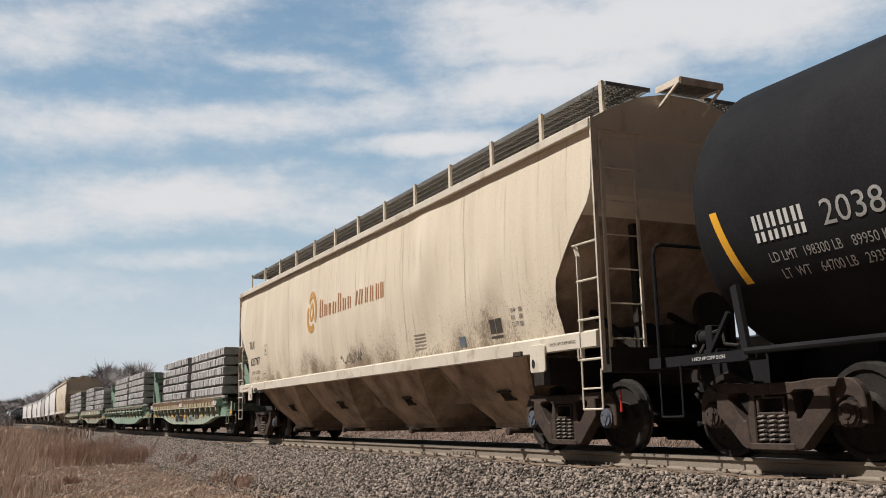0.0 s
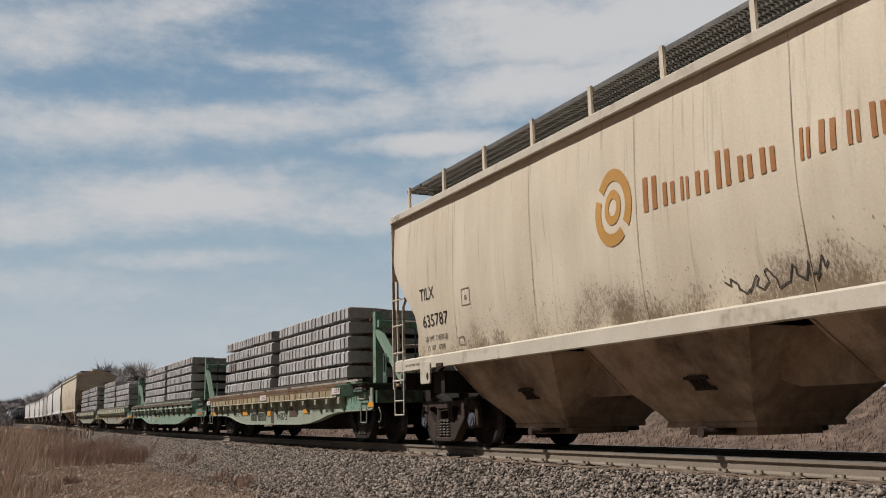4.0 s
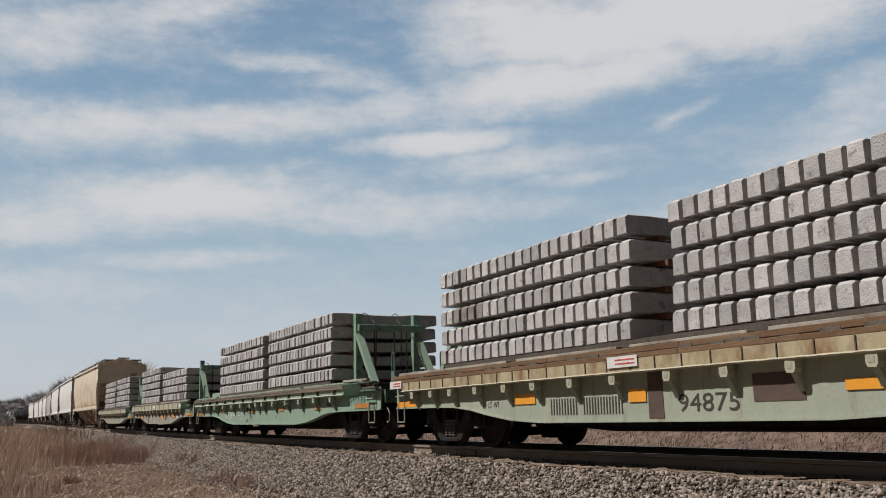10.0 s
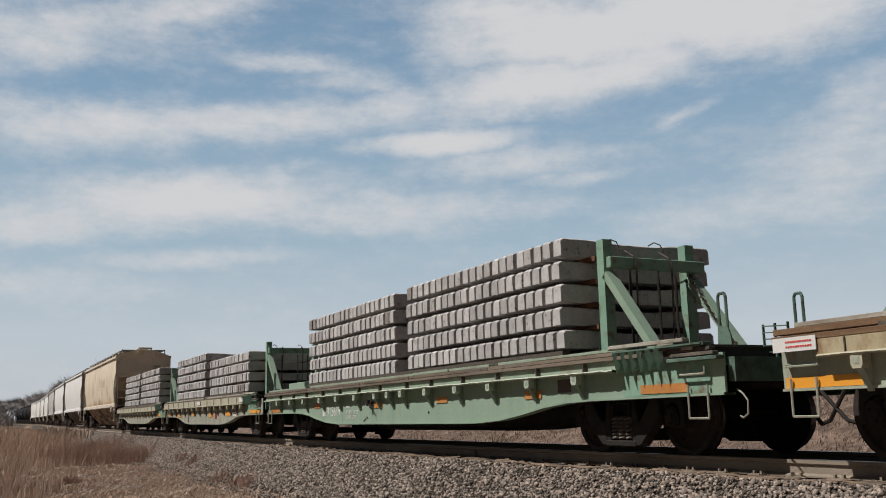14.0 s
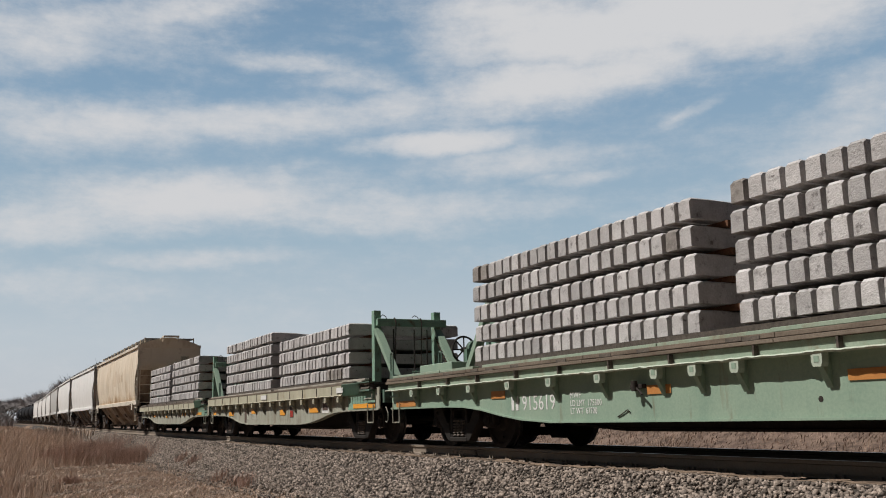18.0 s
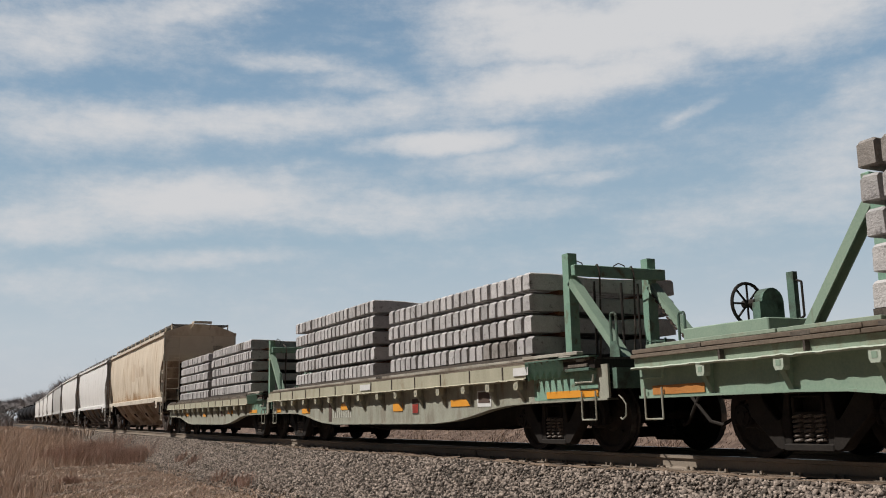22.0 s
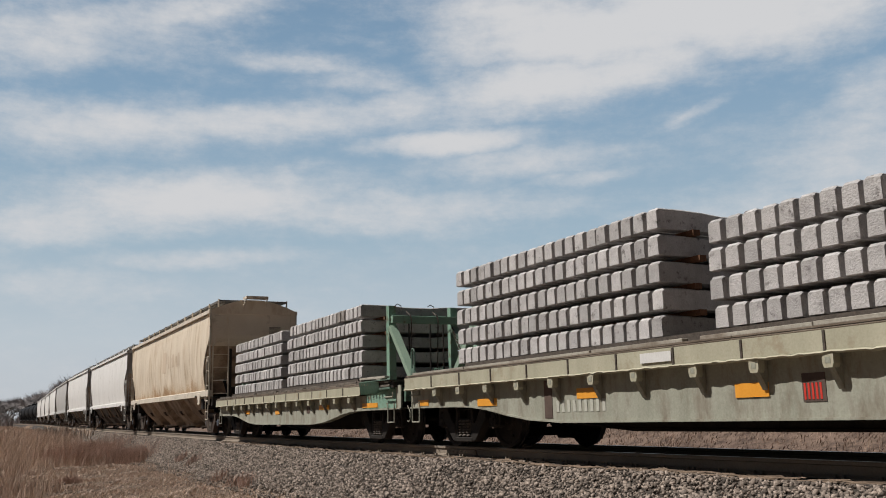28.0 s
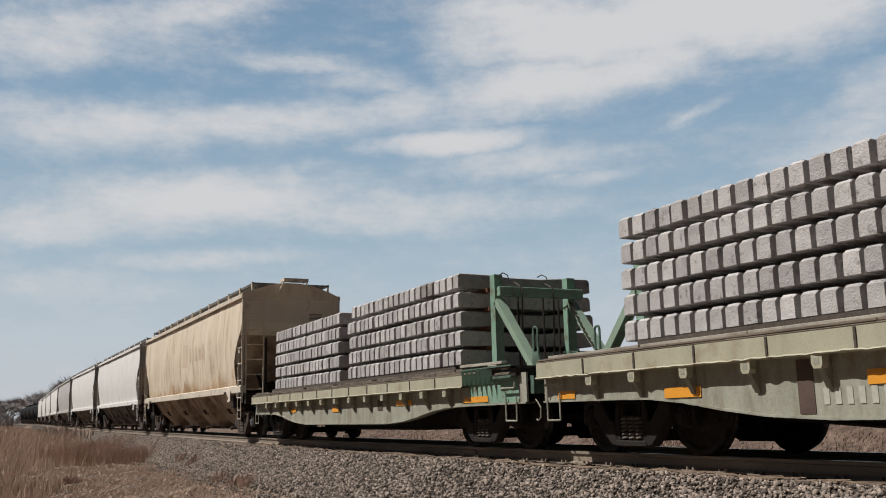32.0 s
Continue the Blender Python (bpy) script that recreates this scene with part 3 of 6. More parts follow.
def wheel_mesh():
    bm = bmesh.new()
    seg = 28
    for side in (-1, 1):
        prof = ((0.79, WHEEL_R * 1.055), (0.755, WHEEL_R * 1.06), (0.745, WHEEL_R), (0.665 + 0.0, WHEEL_R * 0.985), (0.665, WHEEL_R * 0.86), (0.69, WHEEL_R * 0.8), (0.705, WHEEL_R * 0.42), (0.66, WHEEL_R * 0.34),
                (0.66, 0.08), (0.80, 0.08), (0.80, WHEEL_R * 0.34), (0.74, WHEEL_R * 0.42), (0.735, WHEEL_R * 0.8), (0.79, WHEEL_R * 0.88))
        # the flange is on the inner side
        prof = [(1.455 - y, r) for y, r in prof]
        rs = []
        for y, r in prof:
            rs.append([bm.verts.new((r * math.cos(2 * math.pi * i / seg), side * y, r * math.sin(2 * math.pi * i / seg))) for i in range(seg)])
        for a, b in zip(rs, rs[1:] + rs[:1]):
            for i in range(seg):
                j = (i + 1) % seg
                bm.faces.new((a[i], a[j], b[j], b[i]))
    rod(bm, (0, -1.0, 0), (0, 1.0, 0), 0.075, 10)
    for k in range(3):
        a = k * 2.094
        rod(bm, (0.30 * math.cos(a), -0.80, 0.30 * math.sin(a)), (0.30 * math.cos(a), -0.775, 0.30 * math.sin(a)), 0.022, 6)
    me = finish(bm, "wheelset", M_STEEL)
    me.materials.append(M_TREAD)
    for p in me.polygons:
        r = math.hypot(p.center.x, p.center.z)
        if r > WHEEL_R * 0.93 and abs(p.normal.y) < 0.6:
            p.material_index = 1
    return me


def side_frame_mesh():
    """A cast truck side seen from outside, 1.78 m between axles: pedestal arches, rounded three-cornered windows, broad slanting legs and a spring seat."""
    bm = bmesh.new()
    y0, y1 = -1.10, -0.95
    for s in (-1, 1):
        arch = [(0.885 + 0.200 * math.cos(a), 0.535 + 0.245 * math.sin(a)) for a in [math.pi * k / 8 for k in range(9)]]
        hole = [(0.885 + 0.132 * math.cos(a), 0.47 + 0.140 * math.sin(a)) for a in [math.pi * k / 6 for k in range(7)]]
        for pts, a, b in (([(1.085, 0.35)] + arch + [(0.685, 0.45), (0.73, 0.34), (0.753, 0.34)] + hole[::-1] + [(1.017, 0.35)], 0.075, 0.02),
                          ([(0.0, 0.645), (0.0, 0.765), (0.33, 0.762), (0.58, 0.785), (0.88, 0.778), (0.83, 0.69), (0.545, 0.668), (0.50, 0.678), (0.33, 0.678), (0.28, 0.645)], 0.004, 0),
                          ([(0.745, 0.72), (0.755, 0.47), (0.67, 0.385), (0.56, 0.285), (0.40, 0.125), (0.34, 0.105), (0.28, 0.12), (0.325, 0.425), (0.345, 0.395), (0.375, 0.40), (0.42, 0.445), (0.555, 0.61), (0.57, 0.64), (0.55, 0.675)], 0.0, 0.0),
                          ([(0.215, 0.66), (0.27, 0.66), (0.285, 0.63), (0.325, 0.425), (0.34, 0.22), (0.31, 0.13), (0.215, 0.13)], 0.012, -0.01)):
            plate(bm, [(s * x, z) for x, z in pts], y0 + a, y1 + b)
    box(bm, -0.30, 0.30, y0 - 0.012, y1 + 0.06, 0.10, 0.172)
    return finish(bm, "side_frame", M_TRUCK, bevel=0.014)


def bolster_end_mesh():
    """The open box end of the bolster that shows in the side frame above the springs."""
    bm = bmesh.new()
    box(bm, -0.19, 0.19, -1.09, -0.96, 0.445, 0.475)
    box(bm, -0.19, -0.155, -1.09, -0.96, 0.475, 0.61)
    box(bm, 0.155, 0.19, -1.09, -0.96, 0.475, 0.61)
    box(bm, -0.19, 0.19, -1.08, -0.96, 0.61, 0.632)
    return finish(bm, "bolster_end", M_TRUCK, bevel=0.008)


def spring_mesh():
    """One coil spring of the nest."""
    bm = bmesh.new()
    pts = [(0.060 * math.cos(a * 0.9), -1.045 + 0.060 * math.sin(a * 0.9), 0.168 + 0.275 * a / 42) for a in range(0, 43)]
    tube(bm, pts, 0.0155, 5)
    return finish(bm, "spring", M_SPRING)


def bearing_mesh(cap):
    """Roller bearing in its adapter, with a bolted end cap."""
    bm = bmesh.new()
    rod(bm, (0, -1.035, 0.445), (0, -0.90, 0.445), 0.125, 16)
    rod(bm, (0, -1.055, 0.445), (0, -1.034, 0.445), 0.098, 16)
    rod(bm, (0, -1.066, 0.445), (0, -1.054, 0.445), 0.045, 10)
    for k in range(3):
        a = k * 2.094 + 0.5
        rod(bm, (0.070 * math.cos(a), -1.068, 0.445 + 0.070 * math.sin(a)), (0.070 * math.cos(a), -1.054, 0.445 + 0.070 * math.sin(a)), 0.016, 6)
    me = finish(bm, "bearing", M_TRUCK)
    me.materials.append(cap)
    for p in me.polygons:
        if p.center.y < -1.034:
            p.material_index = 1
    return me


ME_WHEEL, ME_SIDE, ME_SPRING, ME_BEARING, ME_BOLSTER_END = wheel_mesh(), side_frame_mesh(), spring_mesh(), bearing_mesh(M_TRUCK), bolster_end_mesh()
ME_BEARING_BLUE = bearing_mesh(M_BLUECAP)
# copies for the flat cars, their colour darkened to stand for shade
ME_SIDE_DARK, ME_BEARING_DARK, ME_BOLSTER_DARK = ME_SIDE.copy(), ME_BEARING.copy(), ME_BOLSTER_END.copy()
for shaded_mesh in (ME_SIDE_DARK, ME_BEARING_DARK, ME_BOLSTER_DARK):
    for slot in range(len(shaded_mesh.materials)):
        shaded_mesh.materials[slot] = M_SHADETRUCK


def add_truck(car, x, live=True, greasy=False, caps=None):
    for side in (0, 180):
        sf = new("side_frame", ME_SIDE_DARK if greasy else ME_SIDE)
        sf.parent = car
        sf.matrix_basis = pose(x, 0, 0, 0, 0, side)
        for cx in (-0.135, 0.0, 0.135):
            sp = new("spring", ME_SPRING)
            sp.parent = sf
            sp.matrix_basis = pose(cx, 0, 0)
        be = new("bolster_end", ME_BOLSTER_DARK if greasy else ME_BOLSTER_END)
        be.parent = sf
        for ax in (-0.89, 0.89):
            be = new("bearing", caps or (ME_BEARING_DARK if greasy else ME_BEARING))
            be.parent = sf
            be.matrix_basis = pose(ax, 0, 0)
    bm = bmesh.new()
    box(bm, -0.20, 0.20, -0.955, 0.955, 0.42, 0.70)
    box(bm, -0.5, 0.5, -0.35, 0.35, 0.36, 0.5)
    box(bm, -0.20, 0.20, -0.80, 0.80, 0.16, 0.30)
    bo = part("bolster", bm, M_STEEL, car)
    bo.location.x = x
    for ax in (-0.89, 0.89):
        w = new("wheelset", ME_WHEEL)
        w.parent = car
        w.matrix_basis = pose(x + ax, 0, WHEEL_R)
        if live:
            WHEELS.append((w, x + ax))


def add_coupler(car, x_end, way):
    """Coupler, its shank and the air hose at one end; way is +1 towards the right end."""
    bm = bmesh.new()
    box(bm, min(x_end, x_end + way * 0.35), max(x_end, x_end + way * 0.35), -0.09, 0.09, 0.78, 0.95)
    plate(bm, [(x_end + way * a, b) for a, b in ((0.33, 0.74), (0.33, 0.99), (0.52, 1.0), (0.58, 0.9), (0.56, 0.75))], -0.16, 0.13)
    part("coupler", bm, M_STEEL, car, bevel=0.015)
    bm = bmesh.new()
    tube(bm, [(x_end, -0.35, 0.72), (x_end + way * 0.15, -0.33, 0.55), (x_end + way * 0.3, -0.3, 0.38), (x_end + way * 0.45, -0.26, 0.34), (x_end + way * 0.55, -0.2, 0.4)], 0.022, 7)
    part("air_hose", bm, M_STEEL, car, "black rubber air hose")


def stirrup(car, x, w, z0, z1, y, material):
    bm = bmesh.new()
    tube(bm, [(x - w / 2, y, z1), (x - w / 2, y, z0), (x + w / 2, y, z0), (x + w / 2, y, z1)], 0.012, 6)
    return part("stirrup_step", bm, material, car)


# ---------------------------------------------------------------- covered hopper
def side_y(z):
    """Half width of the hopper's side sheet at a height."""
    return 1.405 + 0.085 * math.sin(math.pi * min(max((z - 1.3) / 2.9, 0), 1)) + 0.02 * (z - 2.8)


def end_x(z):
    """How far the side sheet's end lies inside the car's end, at a height."""
    pts = ((1.4, 0.92), (1.6, 0.92), (1.9, 1.02), (2.24, 0.98), (2.76, 0.5), (3.1, 0.16), (3.3, 0.06), (5.0, 0.06))
    for (z0, x0), (z1, x1) in zip(pts, pts[1:]):
        if z <= z1:
            k = (z - z0) / (z1 - z0)
            return x0 + (x1 - x0) * max(0.0, k)
    return 0.06


SEAM = 1.19
SHEETS = []


def sheet(x, z, half, dents):
    """Half width of a hopper's side at a place: buckled panels between the seams, and dents."""
    k = (x - half + 2.34) / SEAM
    s = k - math.floor(k)
    n = math.floor(k)
    up = math.sin(math.pi * min(max((z - 1.42) / 2.66, 0), 1))
    y = side_y(z) + 0.030 * math.sin(math.pi * s) ** 0.8 * up * (1 if n % 2 else 0.6)
    for dx, dz, r, amp in dents:
        q = ((x - dx) / r) ** 2 + ((z - dz) / (r * 1.3)) ** 2
        if q < 6:
            y += amp * math.exp(-q) * min(1, (z - 1.42) * 3)
    return y


def on_sheet(x, z):
    """The near side of the hopper built last."""
    return -sheet(x, z, *SHEETS[-2])


def covered_hopper(xr, xl, trucks, body, end, sill, label, group="", detail=True, live=True, zb=4.70, peak=4.66):
    mid = (xr + xl) / 2
    half = (xr - xl) / 2
    car = thing("covered_hopper_car", label, "hopper car", group)
    rng = random.Random(int(-xr * 10))
    rise = peak - 4.17
    zs = [1.42 + 2.66 * j / 22 for j in range(23)]
    nx = 260 if detail else 60
    for side in (-1, 1):
        bm = bmesh.new()
        rows = []
        dents = []
        for _ in range(46 if detail else 5):
            dents.append((rng.uniform(-half + 2.2, half - 2.2), rng.uniform(1.6, 3.4), rng.uniform(0.2, 0.7), rng.uniform(-0.04, 0.035)))
        SHEETS.append((half, dents))
        for z in zs:
            e = end_x(z)
            row = []
            for i in range(nx + 1):
                x = (-half + e) + (2 * half - 2 * e) * i / nx
                row.append(bm.verts.new((x, side * sheet(x, z, half, dents), z)))
            rows.append(row)
        for a, b in zip(rows, rows[1:]):
            for i in range(nx):
                bm.faces.new((a[i], a[i + 1], b[i + 1], b[i]))
        part("side_sheet", bm, body, car, smooth=True)
    for way in (-1, 1):
        for nm, lo, hi, mat in (("end_wall", 2.88, 9, end), ("end_slope_sheet", 0, 3.0, M_CHUTE)):
            bm = bmesh.new()
            rows = []
            top = [(4.18, 1.43), (4.17 + 0.35 * rise, 1.18), (4.17 + 0.8 * rise, 0.68), (4.16 + rise, 0.28)]
            for z, w in [(q, side_y(q)) for q in zs if lo <= q <= hi] + (top if hi == 9 else []):
                e = end_x(z) + (0.0 if z > 3.2 else 0.02) + max(0, 2.2 - z) * 0.9 + (0.004 if hi < 9 else 0.0)
                rows.append([bm.verts.new((way * (half - e), w * k, z)) for k in (-1, -0.5, 0, 0.5, 1)])
            for a, b in zip(rows, rows[1:]):
                for i in range(4):
                    bm.faces.new((a[i], a[i + 1], b[i + 1], b[i]))
            part(nm, bm, mat, car)
    # roof, curved, with its eaves
    bm = bmesh.new()
    arch = [(-1.50, 4.06), (-1.52, 4.10), (-1.50, 4.17), (-1.2, 4.17 + 0.35 * rise), (-0.7, 4.17 + 0.8 * rise), (-0.25, 4.17 + rise), (0.25, 4.17 + rise), (0.7, 4.17 + 0.8 * rise), (1.2, 4.17 + 0.35 * rise), (1.50, 4.17), (1.52, 4.10), (1.50, 4.06)]
    profile(bm, arch, -half, half)
    part("roof", bm, body, car)
    for side in (-1, 1):
        bm = bmesh.new()
        box(bm, -half, half, side * 1.475 - 0.055, side * 1.475 + 0.055, 4.06, 4.19)
        part("eave_rail", bm, sill, car, bevel=0.012)
        bm = bmesh.new()
        profile(bm, [(side * 1.46, 1.305), (side * 1.50, 1.32), (side * 1.50, 1.50), (side * 1.44, 1.53), (side * 1.36, 1.5), (side * 1.36, 1.32)], -half + 0.1, half - 0.1)
        part("side_sill", bm, sill, car)
    # running board on the roof, carried on brackets
    for side in (-1, 1):
        bm = bmesh.new()
        n = int(2 * half / 0.065) if detail else 130
        for i in range(n):
            x = -half + 0.1 + (2 * half - 0.2) * i / n
            box(bm, x, x + 0.028, side * 0.55, side * 1.16, zb, zb + 0.035)
        for yy in (0.55, 0.70, 0.85, 1.0, 1.15):
            box(bm, -half + 0.1, half - 0.1, side * yy - 0.008, side * yy + 0.008, zb - 0.015, zb + 0.05)
        part("running_board", bm, M_GRATING, car, "open steel grating walkway")
        k = 13 if detail else 10
        src = None
        for i in range(k):
            x = -half + 0.15 + (2 * half - 0.3) * i / (k - 1)
            if src is None:
                bm = bmesh.new()
                box(bm, -0.035, 0.035, -0.02, 0.02, 4.18, zb + 0.065)
                src = part("walkway_bracket", bm, sill, car)
                src.location = (x, side * 1.18, 0)
            else:
                same_part(src, car, x, side * 1.18, 0)
    for way in (-1, 1):
        # cross walks from the side boards to the middle, of bars that lie along the car
        for side in (-1, 1):
            walk_bm = bmesh.new()
            for i in range(9):
                yy = side * (0.48 + 0.085 * i)
                box(walk_bm, min(way * (half - 0.62), way * (half - 0.06)), max(way * (half - 0.62), way * (half - 0.06)), yy - 0.012, yy + 0.012, zb - 0.012, zb + 0.03)
            for xx in (0.62, 0.34, 0.06):
                box(walk_bm, way * (half - xx) - 0.012, way * (half - xx) + 0.012, min(side * 0.46, side * 1.18), max(side * 0.46, side * 1.18), zb - 0.02, zb + 0.035)
            tagged(part("cross_walk", walk_bm, M_GRATING, car, "open steel grating walkway"), kind="stuff")
        bm = bmesh.new()
        zp = peak + 0.03
        for i in range(9):
            sl = bmesh.new()
            at = way * (half - 0.04 + 0.052 * i)
            box(sl, at - 0.02, at + 0.02, -0.36, 0.36, zp, zp + 0.045)
            part("slat", sl, M_GRATING, car)
        for yy in (-0.36, 0.36):
            box(bm, min(way * (half - 0.05), way * (half + 0.42)), max(way * (half - 0.05), way * (half + 0.42)), yy - 0.015, yy + 0.015, zp - 0.02, zp + 0.06)
            bar(bm, (way * (half + 0.38), yy, zp - 0.01), (way * (half - 0.04), yy * 1.05, zp - 0.26), 0.03, 0.03)
        box(bm, way * (half + 0.42) - 0.012, way * (half + 0.42) + 0.012, -0.36, 0.36, zp - 0.03, zp + 0.06)
        part("end_platform", bm, end, car)
        bm = bmesh.new()
        for k in range(6):
            z0 = 3.62
            box(bm, way * (half - 0.05) - 0.006, way * (half - 0.05) + 0.006, 0.55, 0.95, z0 - 0.04 * k, z0 - 0.04 * k + 0.016)
        part("faded_lettering", bm, M_LETTER, car)
    bm = bmesh.new()
    for i in range(8):
        x = -half + 1.4 + (2 * half - 2.8) * i / 7
        box(bm, x - 0.75, x + 0.75, -0.32, 0.32, peak - 0.01, peak + 0.07)
    part("roof_hatch", bm, body, car)
    # discharge chutes
    bays = 4
    for i in range(bays):
        xc = 0.13 + 3.62 * (i - 1.5)
        bm = bmesh.new()
        rings = []
        for z, a, b in ((1.34, 1.42, 1.385), (0.78, 1.06, 1.04), (0.46, 0.76, 0.74), (0.36, 0.72, 0.66)):
            rings.append([(xc - a, -b, z), (xc + a, -b, z), (xc + a, b, z), (xc - a, b, z)])
        v = [[bm.verts.new(p) for p in ring] for ring in rings]
        for ra, rb in zip(v, v[1:]):
            for q in range(4):
                bm.faces.new((ra[q], ra[(q + 1) % 4], rb[(q + 1) % 4], rb[q]))
        bm.faces.new(v[0])
        bm.faces.new(v[-1])
        ch = part("discharge_chute", bm, M_CHUTE if detail else M_DARKCHUTE, car)
        bm = bmesh.new()
        box(bm, xc - 0.74, xc + 0.74, -0.68, 0.68, 0.31, 0.37)
        box(bm, xc - 0.55, xc + 0.55, -0.5, 0.5, 0.22, 0.30)
        part("outlet_gate", bm, M_CHUTE, ch)
        bm = bmesh.new()
        rod(bm, (xc + 0.2, -0.95, 0.27), (xc + 0.2, 0.95, 0.27), 0.035, 8)
        rod(bm, (xc + 0.2, -1.0, 0.27), (xc + 0.2, -0.93, 0.27), 0.06, 10)
        part("gate_shaft", bm, M_TRUCK, ch)
        bm = bmesh.new()
        for q in range(4):
            bar(bm, (xc + 0.18 + 0.07 * q, -1.125, 0.88), (xc + 0.24 + 0.07 * q, -1.04, 0.75), 0.04, 0.025)
        bar(bm, (xc + 0.14, -1.11, 0.86), (xc + 0.50, -1.11, 0.86), 0.06, 0.035)
        bar(bm, (xc + 0.22, -1.02, 0.74), (xc + 0.52, -1.02, 0.74), 0.06, 0.035)
        part("vibrator_bracket", bm, M_TRUCK, ch, "dark ribbed bracket")
        if i < bays - 1:
            bm = bmesh.new()
            plate(bm, [(xc + 0.95, 1.33), (xc + 2.67, 1.33), (xc + 2.50, 0.80), (xc + 2.25, 0.72), (xc + 1.37, 0.72), (xc + 1.12, 0.80)], -0.66, -0.60)
            part("cross_ridge", bm, M_CHUTE, ch)
        for way in (-1, 1):
            bm = bmesh.new()
            bar(bm, (xc + way * 1.42, -1.39, 1.33), (xc + way * 1.06, -1.045, 0.78), 0.05, 0.02)
            part("chute_edge", bm, M_CHUTE, ch)
    # centre sill and end frames
    bm = bmesh.new()
    box(bm, -half - 0.45, half + 0.45, -0.2, 0.2, 0.86, 1.22)
    for way in (-1, 1):
        box(bm, way * (half - 1.6) - 0.2, way * (half - 1.6) + 0.2, -1.35, 1.35, 0.9, 1.26)
        box(bm, way * (half - 0.12) - 0.1, way * (half - 0.12) + 0.1, -1.35, 1.35, 1.0, 1.30)
        # two blocks added on the far side, only to hide sky above the truck
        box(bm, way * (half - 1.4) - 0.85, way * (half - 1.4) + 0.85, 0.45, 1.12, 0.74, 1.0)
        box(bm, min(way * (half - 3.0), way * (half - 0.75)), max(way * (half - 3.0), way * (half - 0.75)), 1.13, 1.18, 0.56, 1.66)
        for yy in (-0.75, 0.75):
            bar(bm, (way * (half - 0.2), yy, 1.25), (way * (half - 0.2), yy, 2.9), 0.1, 0.1)
            bar(bm, (way * (half - 0.25), yy, 1.3), (way * (half - 1.35), yy * 0.9, 1.9), 0.08, 0.08)
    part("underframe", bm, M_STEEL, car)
    for way in (-1, 1):
        for side in (-1, 1):
            bm = bmesh.new()
            bar(bm, (way * half, side * 1.475, 1.02), (way * half, side * 1.475, 4.2), 0.055, 0.03)
            part("corner_post", bm, sill if detail else end, car)
            bm = bmesh.new()
            box(bm, min(way * (half - 0.02), way * (half - 0.035)), max(way * (half - 0.02), way * (half - 0.035)), min(side * 1.30, side * 1.455), max(side * 1.30, side * 1.455), 2.98, 4.19)
            part("corner_flange", bm, end, car)
            # side ladder: its outer stile is the corner post, the inner one bends in at the top
            bm = bmesh.new()
            xa, xb = way * (half - 0.44), way * half
            bar(bm, (xa, side * 1.475, 1.18), (xa, side * 1.475, 2.48), 0.05, 0.02)
            bar(bm, (xa, side * 1.475, 2.47), (xa - way * 0.09, side * 1.45, 2.63), 0.05, 0.02)
            for z in (1.165, 1.66, 2.15, 2.62):
                rod(bm, (xa - way * (0.09 if z > 2.5 else 0.03), side * 1.49, z), (xb, side * 1.49, z), 0.015, 6)
            rod(bm, (xa - way * 0.05, side * 1.50, 1.16), (xa - way * 0.05, side * 1.50, 1.30), 0.012, 6)
            rod(bm, (xa - way * 0.05, side * 1.50, 1.30), (xa + way * 0.03, side * 1.48, 1.36), 0.012, 6)
            part("ladder", bm, sill, car)
            bm = bmesh.new()
            tube(bm, [(xa, side * 1.49, 1.17), (xa, side * 1.49, 0.56), (xb - way * 0.04, side * 1.49, 0.56), (xb - way * 0.04, side * 1.49, 1.04)], 0.013, 6)
            rod(bm, (xa, side * 1.49, 0.81), (xb - way * 0.04, side * 1.49, 0.81), 0.012, 6)
            part("stirrup_step", bm, sill, car)
            bm = bmesh.new()
            px = way * (half - 1.42)
            plate(bm, [(px + a, b) for a, b in ((-0.19, 1.40), (-0.16, 1.43), (0.16, 1.43), (0.19, 1.40), (0.19, 1.09), (0.16, 1.06), (-0.16, 1.06), (-0.19, 1.09))], min(side * 1.50, side * 1.53), max(side * 1.50, side * 1.53))
            pad = part("jacking_pad", bm, sill, car, bevel=0.006)
            bm = bmesh.new()
            plate(bm, [(px - way * 0.10 + 0.042 * math.cos(k * 0.5236), 1.18 + 0.062 * math.sin(k * 0.5236)) for k in range(12)], min(side * 1.505, side * 1.533), max(side * 1.505, side * 1.533))
            part("slot", bm, M_STEEL, pad, "dark oval slot")
            bm = bmesh.new()
            box(bm, px - way * 0.53 - 0.11, px - way * 0.53 + 0.11, min(side * 1.49, side * 1.53), max(side * 1.49, side * 1.53), 1.31, 1.375)
            part("bracket", bm, M_TRUCK, car, "small dark bracket", bevel=0.006)
        # end ladder
        bm = bmesh.new()
        for yy in (-1.38, -0.86):
            bar(bm, (way * (half + 0.03), yy, 1.3), (way * (half + 0.03), yy, 4.0), 0.04, 0.025)
        for k in range(7):
            rod(bm, (way * (half + 0.03), -1.38, 1.4 + 0.43 * k), (way * (half + 0.03), -0.86, 1.4 + 0.43 * k), 0.011, 6)
        part("end_ladder", bm, end, car)
        add_coupler(car, way * (half + 0.3), way)
    for x in trucks:
        add_truck(car, x - mid, live, caps=ME_BEARING_BLUE)
